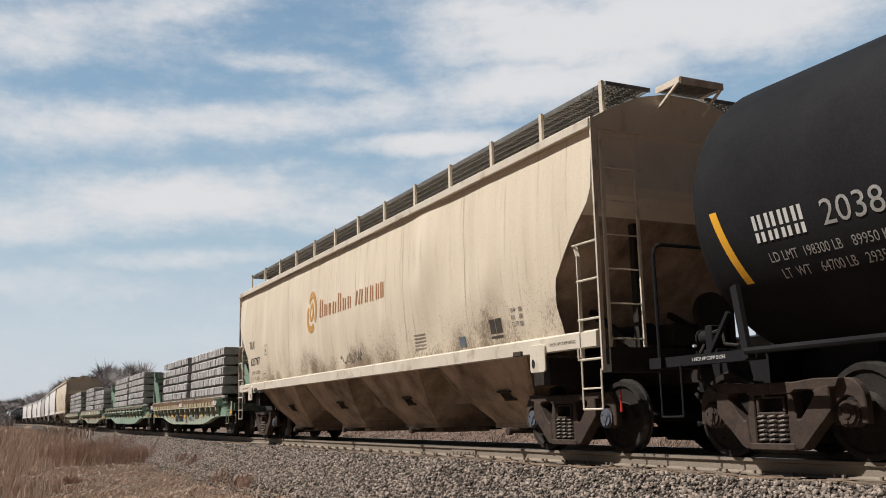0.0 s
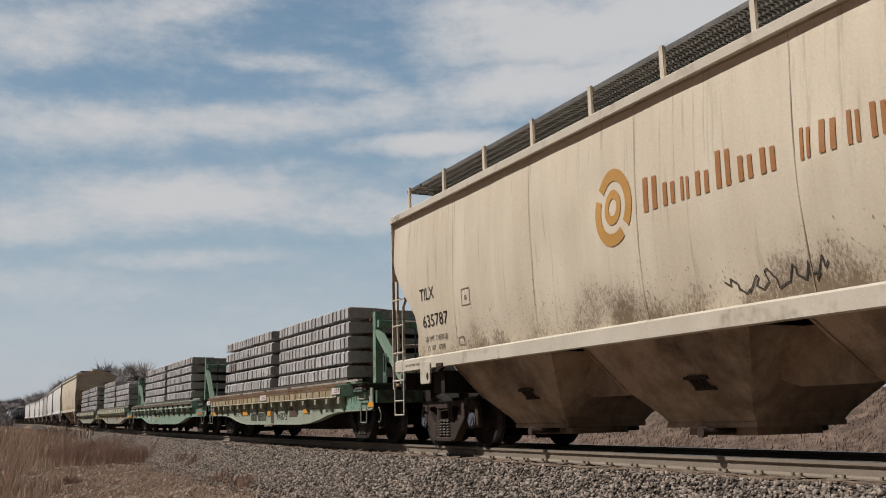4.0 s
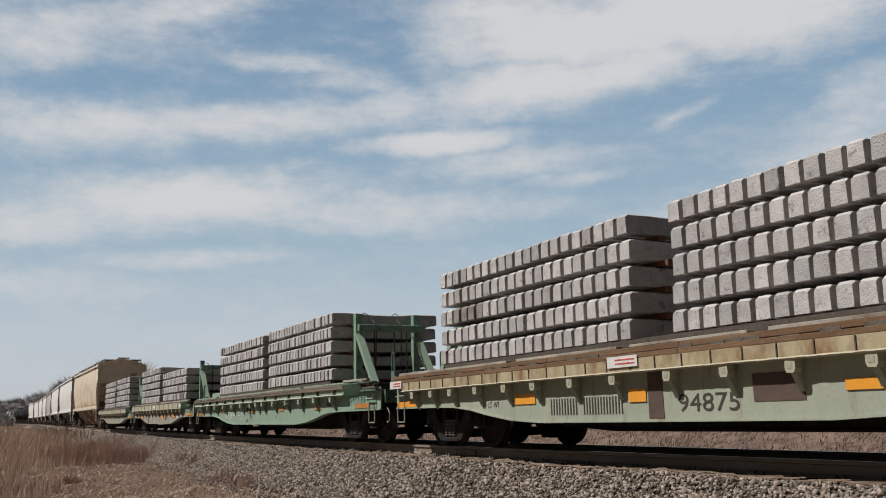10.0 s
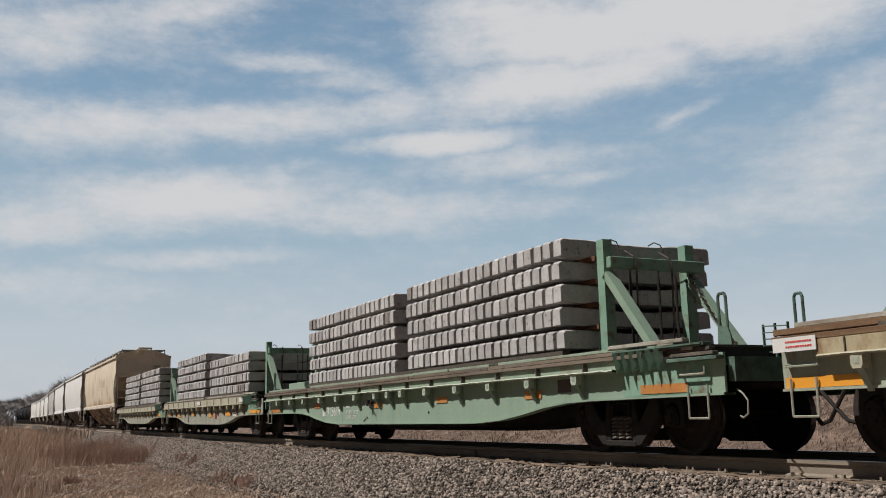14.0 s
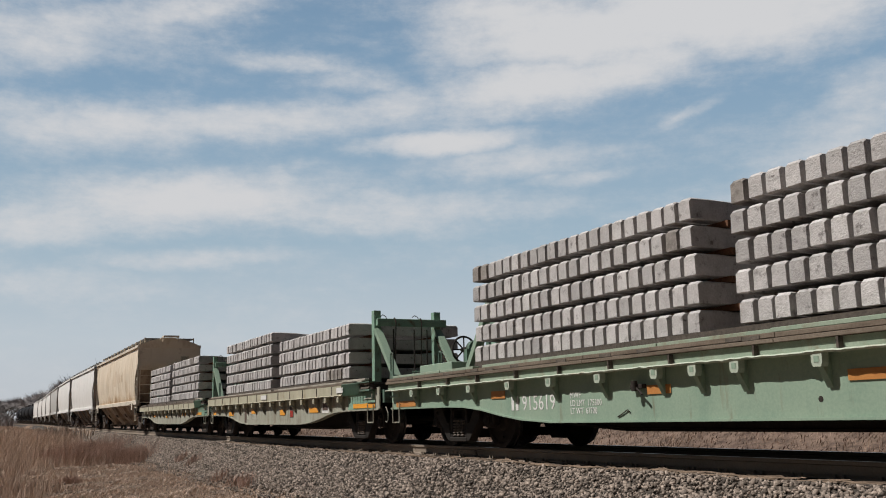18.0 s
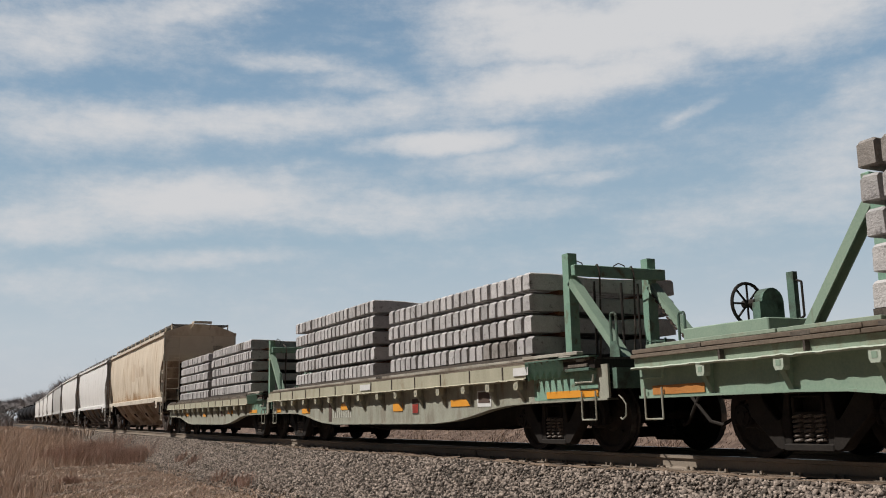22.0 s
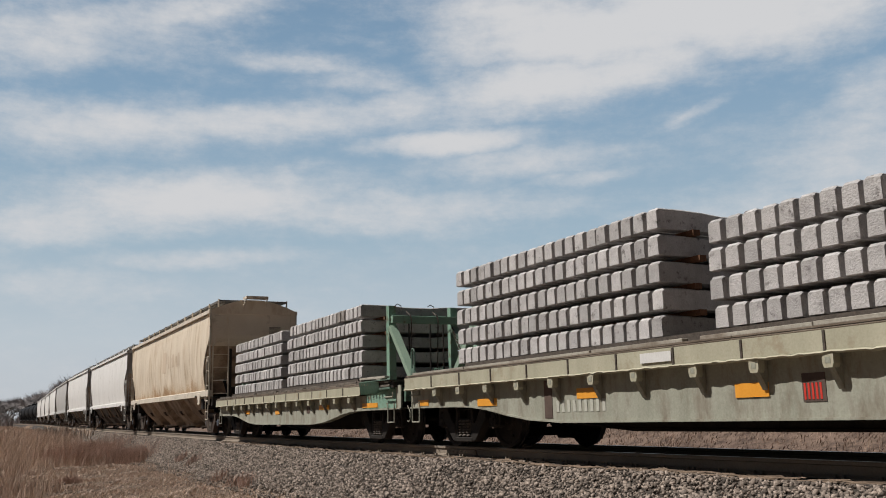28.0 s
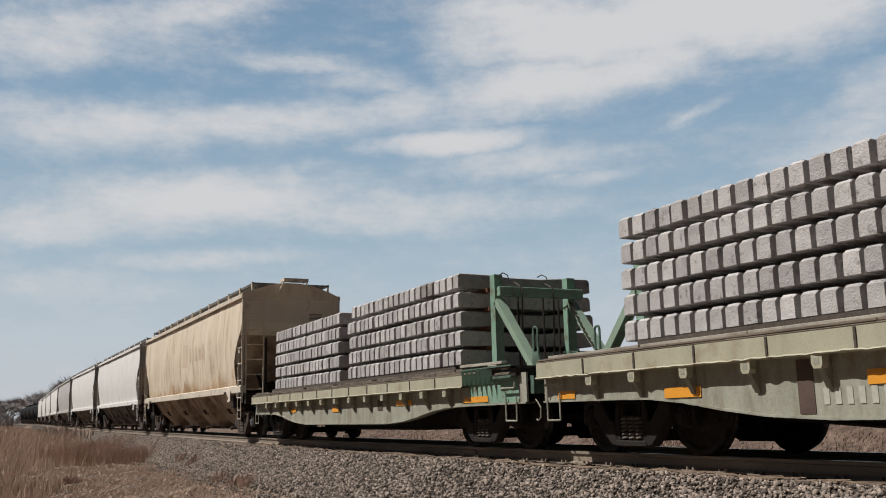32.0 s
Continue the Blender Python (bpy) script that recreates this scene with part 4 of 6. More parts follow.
    if detail:
        for side in (-1, 1):
            dents = SHEETS[-2 if side < 0 else -1][1]
            for k in range(1, 14, 2):
                xs = half - 2.34 - SEAM * k
                bm = bmesh.new()
                rows = []
                wide = (0.014, 0.008, 0.012, 0.006)[k % 4]
                for z in [1.54 + 0.0625 * q for q in range(41)]:
                    if abs(xs) > half - end_x(z) - 0.05:
                        continue
                    w = 0.45 * wide * (0.55 + 0.45 * math.sin(5 * z + k)) * (1.0 if z < 2.6 else 0.75) + 0.003
                    rows.append([bm.verts.new((xs + s * w, side * (sheet(xs + s * w, z, half, dents) + 0.010), z)) for s in (-1, 1)])
                for a, b in zip(rows, rows[1:]):
                    bm.faces.new((a[0], a[1], b[1], b[0]))
                part("weld_seam", bm, M_SEAM, car)
    # brake gear on the right end
    bm = bmesh.new()
    rod(bm, (half + 0.02, 0.2, 1.75), (half + 0.1, 0.2, 1.75), 0.27, 16)
    part("hand_wheel", bm, M_STEEL, car)
    bm = bmesh.new()
    box(bm, half - 0.5, half - 0.05, -0.35, 0.55, 1.32, 1.62)
    part("brake_valve", bm, M_STEEL, car, bevel=0.02)
    bm = bmesh.new()
    rod(bm, (half - 0.9, -0.5, 1.5), (half - 0.3, -0.5, 1.5), 0.14, 12)
    part("air_reservoir", bm, M_STEEL, car)
    return car, mid, half


def bars(name, material, parent, x0, x1, z, h, y, count, fill=0.7):
    """Writing too small or not to be lettered: plain bars."""
    step = (x1 - x0) / count
    bm = bmesh.new()
    box(bm, 0, step * fill, y - 0.002, y + 0.002, z, z + h)
    first = part(name, bm, material, parent)
    first.location.x = x0
    for i in range(1, count):
        same_part(first, parent, x0 + step * i)
    return first


def strip(name, material, parent, x0, x1, z0, z1, label="", lift=0.006, nx=1):
    """A painted patch that follows the hopper's curved side."""
    bm = bmesh.new()
    rows = []
    nx = max(nx, int((x1 - x0) / 0.05))
    nz = max(2, int((z1 - z0) / 0.05))
    for j in range(nz + 1):
        z = z0 + (z1 - z0) * j / nz
        rows.append([bm.verts.new((x, on_sheet(x, z) - lift, z)) for x in [x0 + (x1 - x0) * i / nx for i in range(nx + 1)]])
    for a, b in zip(rows, rows[1:]):
        for i in range(nx):
            bm.faces.new((a[i], a[i + 1], b[i + 1], b[i]))
    return part(name, bm, material, parent, label)


def on_side(ob, lift=0.007):
    """Lay flat lettering on the hopper's curved side."""
    for v in ob.data.vertices:
        v.co.y = on_sheet(v.co.x, v.co.z) - lift
    return ob


# ---------------------------------------------------------------- flat car
def flat_car(xr, xl, trucks, web, lip, label, seed, rib_mat, cap, wood, free, foot, rail_top, wood_top, base, pockets, seams, ragged, lip_start=0.05, boards=2, lip_y=1.485):
    mid, half = (xr + xl) / 2, (xr - xl) / 2
    car = thing("flat_car", label, "flat car", "flat cars of the train")
    rng = random.Random(seed)
    tr, tl = trucks[0] - mid, trucks[1] - mid
    pockets, seams = [x - mid for x in pockets], [x - mid for x in seams]
    # deck of planks
    bm = bmesh.new()
    box(bm, -half + 0.3, half - 0.3, -1.44, 1.44, 1.06, 1.165)
    part("deck_frame", bm, M_STEEL, car)
    bm = bmesh.new()
    box(bm, -0.115, 0.115, -1.46, 1.46, 1.166, 1.205)
    pl = part("plank", bm, M_DECK, car)
    n = int((2 * half - 0.5) / 0.24)
    pl.location.x = -half + 0.37
    for i in range(1, n):
        same_part(pl, car, -half + 0.37 + 0.24 * i, rng.uniform(-0.02, 0.02), rng.uniform(-0.006, 0.006))
    for side in (-1, 1):
        # fish-belly side sill: deep between the trucks
        bm = bmesh.new()
        pts = [(-half + 0.02, 1.10), (half - 0.15, 1.10), (half - 0.15, 0.69), (tr - 0.2, 0.68), (tr - 0.75, 0.665), (tr - 1.3, 0.615), (tr - 1.9, 0.525), (tr - 2.5, 0.455), (tr - 3.3, 0.415), (tl + 3.3, 0.415), (tl + 2.5, 0.455), (tl + 1.9, 0.525),
               (tl + 1.3, 0.615), (tl + 0.75, 0.665), (tl + 0.2, 0.68), (-half + 0.02, 0.69)]
        ya, yb = sorted((side * 1.33, side * 1.36))
        plate(bm, pts, ya, yb)
        sl = part("side_sill", bm, web, car)
        bm = bmesh.new()
        low = pts[2:]
        for (xa, za), (xb, zb) in zip(low, low[1:]):
            y0, y1 = sorted((side * 1.22, side * 1.385))
            v = [bm.verts.new(p) for p in ((xa, y0, za), (xa, y1, za), (xa, y1, za - 0.025), (xa, y0, za - 0.025), (xb, y0, zb), (xb, y1, zb), (xb, y1, zb - 0.025), (xb, y0, zb - 0.025))]
            for q in ((0, 1, 5, 4), (1, 2, 6, 5), (2, 3, 7, 6), (3, 0, 4, 7)):
                bm.faces.new([v[j] for j in q])
        part("lower_flange", bm, web, sl)
        # edge rail: an upright plate on a bent foot, with stringer planks and pale boards above it
        xa, xb = -half + lip_start, half - 1.84
        y0, y1 = sorted((side * lip_y, side * (lip_y + 0.015)))
        bm = bmesh.new()
        box(bm, xa, xb, y0, y1, foot + 0.008, rail_top)
        lp = part("deck_lip", bm, lip, car, "bent and rust-streaked edge plate")
        bm = bmesh.new()
        k = int((xb - xa) / 0.06)
        prev = None
        for i in range(k + 1):
            x = xa + (xb - xa) * i / k
            dip = ragged * (0.22 * noise.noise(Vector((x * 2.3, seed, side))) + 0.40 * noise.noise(Vector((x * 9.0, seed, side))))
            out = 1.520 + 0.7 * ragged * noise.noise(Vector((x * 8.0, seed + 9, side)))
            ring = [bm.verts.new(p) for p in ((x, side * 1.36, foot + 0.006), (x, side * (out - 0.01), foot + 0.010 + dip), (x, side * (out + 0.004), foot - 0.004 + dip), (x, side * (out - 0.012), foot - 0.020 + 1.4 * dip), (x, side * 1.36, foot - 0.008))]
            if prev:
                for j in range(5):
                    bm.faces.new((prev[j], prev[(j + 1) % 5], ring[(j + 1) % 5], ring[j]))
            prev = ring
        part("lip_edge", bm, rib_mat, lp, "buckled pale lower edge")
        rib = None
        for x in seams:
            if not xa + 0.05 < x < xb - 0.05:
                continue
            if rib is None:
                bm = bmesh.new()
                w = 0.007 if len(seams) > 20 else 0.013
                box(bm, -w, w, min(side * (lip_y + 0.014), side * 1.512), max(side * (lip_y + 0.014), side * 1.512), foot + 0.012, rail_top - 0.004)
                rib = part("lip_rib", bm, M_OLDTIE, lp)
                rib.location.x = x
            else:
                same_part(rib, lp, x)
        for i, (w0, w1, z0, z1) in enumerate(((1.40, 1.496, rail_top + 0.001, (rail_top + wood_top) / 2 - 0.004), (1.34, 1.470, (rail_top + wood_top) / 2, wood_top))):
            y0, y1 = sorted((side * w0, side * w1))
            n = 5
            for j in range(n):
                p, q = -half + 0.04 + (xb + 0.5 + half) * j / n, -half + 0.04 + (xb + 0.5 + half) * (j + 1) / n - 0.008
                bm = bmesh.new()
                box(bm, p, q, y0, y1, z0 + rng.uniform(0, 0.004), z1 - rng.uniform(0, 0.006))
                part("stringer_plank", bm, wood, car, bevel=0.004)
        # stake pockets under the foot, on gussets
        src = None
        for x in pockets:
            if src is None:
                z = foot - 0.012
                bm = bmesh.new()
                ring = ((-0.062, z), (0.062, z), (0.062, z - 0.085), (0.045, z - 0.125), (-0.045, z - 0.125), (-0.062, z - 0.085))
                y0, y1 = sorted((side * 1.42, side * 1.505))
                plate(bm, ring, y0, y1)
                src = part("stake_pocket", bm, rib_mat, car)
                bm = bmesh.new()
                box(bm, -0.03, 0.03, min(side * 1.505, side * 1.508), max(side * 1.505, side * 1.508), z - 0.085, z - 0.03)
                part("pocket_slot", bm, web, src)
                g = bmesh.new()
                a = [g.verts.new(p) for p in ((-0.035, side * 1.355, 1.1), (-0.035, side * 1.49, z - 0.01), (-0.035, side * 1.48, z - 0.10), (-0.035, side * 1.385, z - 0.27), (-0.035, side * 1.355, z - 0.32))]
                b = [g.verts.new((0.035, q.co.y, q.co.z)) for q in a]
                g.faces.new(a)
                g.faces.new(b[::-1])
                for j in range(5):
                    g.faces.new((a[j], a[(j + 1) % 5], b[(j + 1) % 5], b[j]))
                part("gusset", g, web, src)
                src.location = (x, 0, 0)
            else:
                same_part(src, car, x, 0, 0)
        y0, y1 = sorted((side * 1.18, side * 1.30))
        bm = bmesh.new()
        box(bm, -half + free[0], half - free[1], y0, y1, 1.212, base - 0.012)
        part("skid", bm, M_OLDTIE, car)
        y0, y1 = sorted((side * 1.33, side * 1.425))
        at = -half + 0.25
        while at < half - 1.9:
            long = rng.uniform(0.9, 2.6)
            bm = bmesh.new()
            lift = rng.uniform(0, 0.012)
            box(bm, at, min(at + long, half - 1.6) - 0.02, y0 + rng.uniform(-0.015, 0.015), y1 + rng.uniform(-0.01, 0.01), wood_top + 0.002, wood_top + 0.034 + lift)
            part("cap_board", bm, cap, car, bevel=0.004)
            at += long + rng.choice((0.0, 0.0, 0.25))
        # ends: step irons, grab irons, and the crumpled green corner at the right end
        for way in (-1, 1):
            stirrup(car, way * (half - (0.52 if way > 0 else 0.29)), 0.30, 0.43, 0.78, side * 1.40, M_GRIMY)
            bm = bmesh.new()
            x = way * (half - (0.55 if way > 0 else 0.32))
            tube(bm, [(x - 0.22, side * 1.36, 0.90), (x - 0.2, side * 1.43, 0.89), (x + 0.18, side * 1.43, 0.89), (x + 0.19, side * 1.43, 0.98)], 0.013, 6)
            part("grab_iron", bm, M_GRIMY if way > 0 else web, car)
        fold = None
        for kx in range(6):
            x = half - 1.80 + 0.150 * kx
            if fold is None:
                bm = bmesh.new()
                v = [bm.verts.new(p) for p in ((0, side * 1.40, 1.185), (0.075, side * 1.40, 1.185), (0.012, side * 1.545, 1.195), (0.0, side * 1.40, 0.985), (0.06, side * 1.40, 1.0), (0.03, side * 1.505, 0.955))]
                for q in ((0, 1, 2), (3, 5, 4), (0, 2, 5, 3), (1, 4, 5, 2), (0, 3, 4, 1)):
                    bm.faces.new([v[j] for j in q])
                fold = part("fold", bm, M_BRIGHTGREEN, car)
                fold.location.x = x
            else:
                same_part(fold, car, x)
        bm = bmesh.new()
        y0, y1 = sorted((side * 1.36, side * 1.505))
        box(bm, half - 1.84, half - 0.32, y0, y1, 1.197, 1.215)
        part("corner_shelf", bm, M_DARKGREEN, car)
        bm = bmesh.new()
        box(bm, half - 1.85, half - 0.36, min(side * 1.358, side * 1.364), max(side * 1.358, side * 1.364), 0.69, 1.19)
        part("end_panel", bm, M_BRIGHTGREEN, car)
        for kx in range(boards):
            bm = bmesh.new()
            y0, y1 = sorted((side * (1.37 + 0.015 * (kx % 2)), side * (1.485 - 0.014 * (kx % 3))))
            box(bm, half - 0.90 + 0.05 * (kx % 2), half - 0.12 - 0.06 * kx - (0.25 if boards < 4 else 0), y0, y1, 1.03 + 0.05 * kx, 1.068 + 0.05 * kx)
            part("end_board", bm, (M_DARKGREEN, M_DECK, M_OLDTIE)[kx % 3], car, bevel=0.004)
    # centre sill and cross bearers
    bm = bmesh.new()
    box(bm, -half - 0.3, half + 0.3, -0.32, 0.32, 0.74, 1.06)
    for i in range(9):
        x = -half + 2.2 + (2 * half - 4.4) * i / 8
        cb = bmesh.new()
        box(cb, x - 0.06, x + 0.06, -1.26, 1.26, 0.80, 1.055)
        part("cross_bearer", cb, M_STEEL, car)
    for way in (-1, 1):
        es = bmesh.new()
        box(es, way * (half - 0.1) - 0.05, way * (half - 0.1) + 0.05, -1.30, 1.30, 0.80, 1.0)
        part("end_sill", es, M_DARKGREEN, car)
    part("centre_sill", bm, M_STEEL, car)
    for yy in (-0.34, 0.30):
        bm = bmesh.new()
        plate(bm, [(tl + 1.2, 0.78), (tl + 1.6, 0.42), (tl + 3.6, 0.29), (tr - 3.6, 0.29), (tr - 1.6, 0.42), (tr - 1.2, 0.78)], yy, yy + 0.04)
        part("sill_web", bm, M_STEEL, car)
    bm = bmesh.new()
    profile_run = ((tl + 1.6, 0.415), (tl + 3.6, 0.285), (tr - 3.6, 0.285), (tr - 1.6, 0.415))
    for (xa, za), (xb, zb) in zip(profile_run, profile_run[1:]):
        bar(bm, (xa, 0, za - 0.015), (xb, 0, zb - 0.015), 0.76, 0.03)
    part("bottom_flange", bm, M_STEEL, car)
    bm = bmesh.new()
    rod(bm, (-1.6, 0.6, 0.72), (-0.4, 0.6, 0.72), 0.2, 14)
    part("air_reservoir", bm, M_STEEL, car)
    bm = bmesh.new()
    box(bm, 0.6, 1.2, 0.4, 0.8, 0.6, 0.9)
    part("brake_valve", bm, M_STEEL, car, bevel=0.02)
    for way in (-1, 1):
        add_coupler(car, way * (half + 0.12), way)
    # these trucks get the copies with shade in their colour
    for x in trucks:
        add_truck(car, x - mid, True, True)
    return car, mid, half


def bulkhead(car, x, way, height, green, posts=(-0.77, 0.63), beam=0.35, tall=0.0, reach=1.42):
    """Two braced posts with a cross beam that hold the load's end; way: the side on which the braces stand, beam: its depth below the top."""
    bh = part("bulkhead", bm_posts(x, height, posts[:1], tall), green, car, "green welded bulkhead frame")
    part("post", bm_posts(x, height, posts[1:], tall), green, bh)
    for y in posts:
        bm = bmesh.new()
        a, b = Vector((x + way * 0.10, y, height - beam - 0.05)), Vector((x + way * reach, y, 1.17))
        bar(bm, a, b, 0.15, 0.02)
        d = (b - a).normalized()
        up = d.cross(Vector((0, 1, 0))).normalized()
        for e in (-0.068, 0.068):
            bar(bm, a + Vector((0, e, 0)) - up * 0.05 * way, b + Vector((0, e, 0)) - up * 0.05 * way, 0.014, 0.09)
        # paler green than the posts, standing for sunlight on the brace's face
        part("brace", bm, M_GREEN, bh, "green brace, coloured paler for the sunlight on it")
    bm = bmesh.new()
    box(bm, x + way * 0.13 - 0.05, x + way * 0.13 + 0.05, posts[0] - 0.04, posts[1] + 0.17, height - beam, height - beam + 0.155)
    part("cross_beam", bm, green, bh, bevel=0.008)
    for y in (-0.38, 0.1, 0.4):
        bm = bmesh.new()
        rod(bm, (x + way * 0.02, y, 1.22), (x + way * 0.02, y, height - 0.25), 0.018, 6)
        part("tie_rod", bm, M_STEEL, bh)
    for y in (-0.42, 0.18):
        bm = bmesh.new()
        xo = x + way * 0.20
        pts = [(xo - way * 0.22, y, height - 0.10), (xo - way * 0.02, y, height - beam + 0.17), (xo, y + 0.02, height - beam + 0.08), (xo + way * 0.01, y - 0.01, 1.7), (xo - way * 0.06, y, 1.22)]
        tube(bm, pts, 0.014, 5)
        part("strap", bm, M_OLDTIE, bh)
    bm = bmesh.new()
    for k in range(26):
        a = k / 25
        p = Vector((x + way * (0.16 + (reach - 0.3) * a), posts[1] - 0.10 + 0.02 * (k % 2), height - 0.42 - (height - 1.75) * a - 0.10 * math.sin(math.pi * a)))
        bar(bm, p, p + Vector((way * 0.05, 0.0, -0.04 + 0.02 * (k % 2))), 0.03 if k % 2 else 0.012, 0.012 if k % 2 else 0.03)
    tagged(part("chain", bm, M_TRUCK, bh, "rusty chain"), kind="stuff")
    for y0 in (posts[0] + 0.2, posts[1] - 0.45):
        bm = bmesh.new()
        tube(bm, [(x - way * 0.25, y0, height + 0.04), (x - way * 0.12, y0, height + 0.065), (x - way * 0.04, y0 + 0.04, height + 0.02), (x + way * 0.02, y0 + 0.04, height - 0.10)], 0.009, 5)
        part("strap_hook", bm, M_STEEL, bh)
    return bh


def bm_posts(x, height, posts, tall):
    bm = bmesh.new()
    for y in posts:
        box(bm, x - 0.075, x + 0.075, y - 0.075, y + 0.075, 1.205, height + tall)
    return bm


# ---------------------------------------------------------------- concrete ties carried as load
TIE_LEN = 2.59


def load_tie_mesh(seed, material):
    """A prestressed concrete tie: trapezoid section, chamfered ends, dip at the rail seats."""
    rng = random.Random(seed)
    bm = bmesh.new()
    rings = []
    L = TIE_LEN / 2
    for y, top, wide, drop in ((-L, 0.88, 0.94, 0.006), (-L + 0.035, 1.0, 1.0, 0.0), (-L + 0.35, 1.0, 1.0, 0.0), (-0.6, 0.96, 1.0, 0.0), (-0.3, 0.86, 0.96, 0.0), (0.3, 0.86, 0.96, 0.0), (0.6, 0.96, 1.0, 0.0), (L - 0.35, 1.0, 1.0, 0.0), (L - 0.035, 1.0, 1.0, 0.0), (L, 0.88, 0.94, 0.006)):
        h, wt, wb = 0.245 * top, 0.080 * wide, 0.098 * wide
        sec = ((-wb, drop), (wb, drop), (wb, 0.035), (wt + 0.012, h - 0.014), (wt - 0.01, h), (-wt + 0.01, h), (-wt - 0.012, h - 0.014), (-wb, 0.035))
        rings.append([bm.verts.new((x + rng.uniform(-0.002, 0.002), y, z + rng.uniform(-0.002, 0.002))) for x, z in sec])
    for a, b in zip(rings, rings[1:]):
        for i in range(8):
            j = (i + 1) % 8
            bm.faces.new((a[i], a[j], b[j], b[i]))
    bm.faces.new(rings[0][::-1])
    bm.faces.new(rings[-1])
    return finish(bm, "tie", material)


TIE_MESHES = [load_tie_mesh(k, M_CONCRETE) for k in range(5)]
OLD_TIES = [load_tie_mesh(k + 9, M_OLDCONCRETE) for k in range(2)]
LOADS = []


def tie_stack(x_front, x_back, layers, seed, base, step, worn=(), short=()):
    """A load of ties lying across the deck between its right and left ends; worn: darker ties, short: layers that lack their last tie."""
    rng = random.Random(seed)
    count = 21
    length = x_front - x_back
    pitch = (length - 0.03) / count
    mid = (x_front + x_back) / 2
    st = thing("tie_stack", "grey concrete railway ties stacked in %s layers on a flat car" % ("four" if layers == 4 else "five"), "tie stack", "stacks of concrete ties on the flat cars")
    for k in range(layers):
        ox = rng.uniform(-0.035, 0.035)
        oy = rng.uniform(-0.012, 0.012)
        z = base + step * k
        for i in range(count - (1 if k in short else 0)):
            tie = new("tie", OLD_TIES[i % 2] if (k, i) in worn else TIE_MESHES[rng.randrange(5)])
            tie.parent = st
            tie.matrix_basis = pose(length / 2 - pitch * (i + 0.5) + ox + rng.uniform(-0.006, 0.006), oy + rng.uniform(-0.012, 0.012), z + rng.uniform(-0.002, 0.002), 0, 0, rng.choice((0, 180)) + rng.uniform(-0.3, 0.3))
        gap = step - 0.2455
        for y in (-0.78, 0.78):
            bm = bmesh.new()
            box(bm, -length / 2 - 0.04, length / 2 + rng.uniform(-0.02, 0.14), y - 0.05, y + 0.05, z - (gap if k else 0.12), z - 0.0005)
            part("dunnage", bm, M_DUNNAGE if k else M_DECK, st, "dark wooden spacer boards")
    LOADS.append((st, mid))
    return st


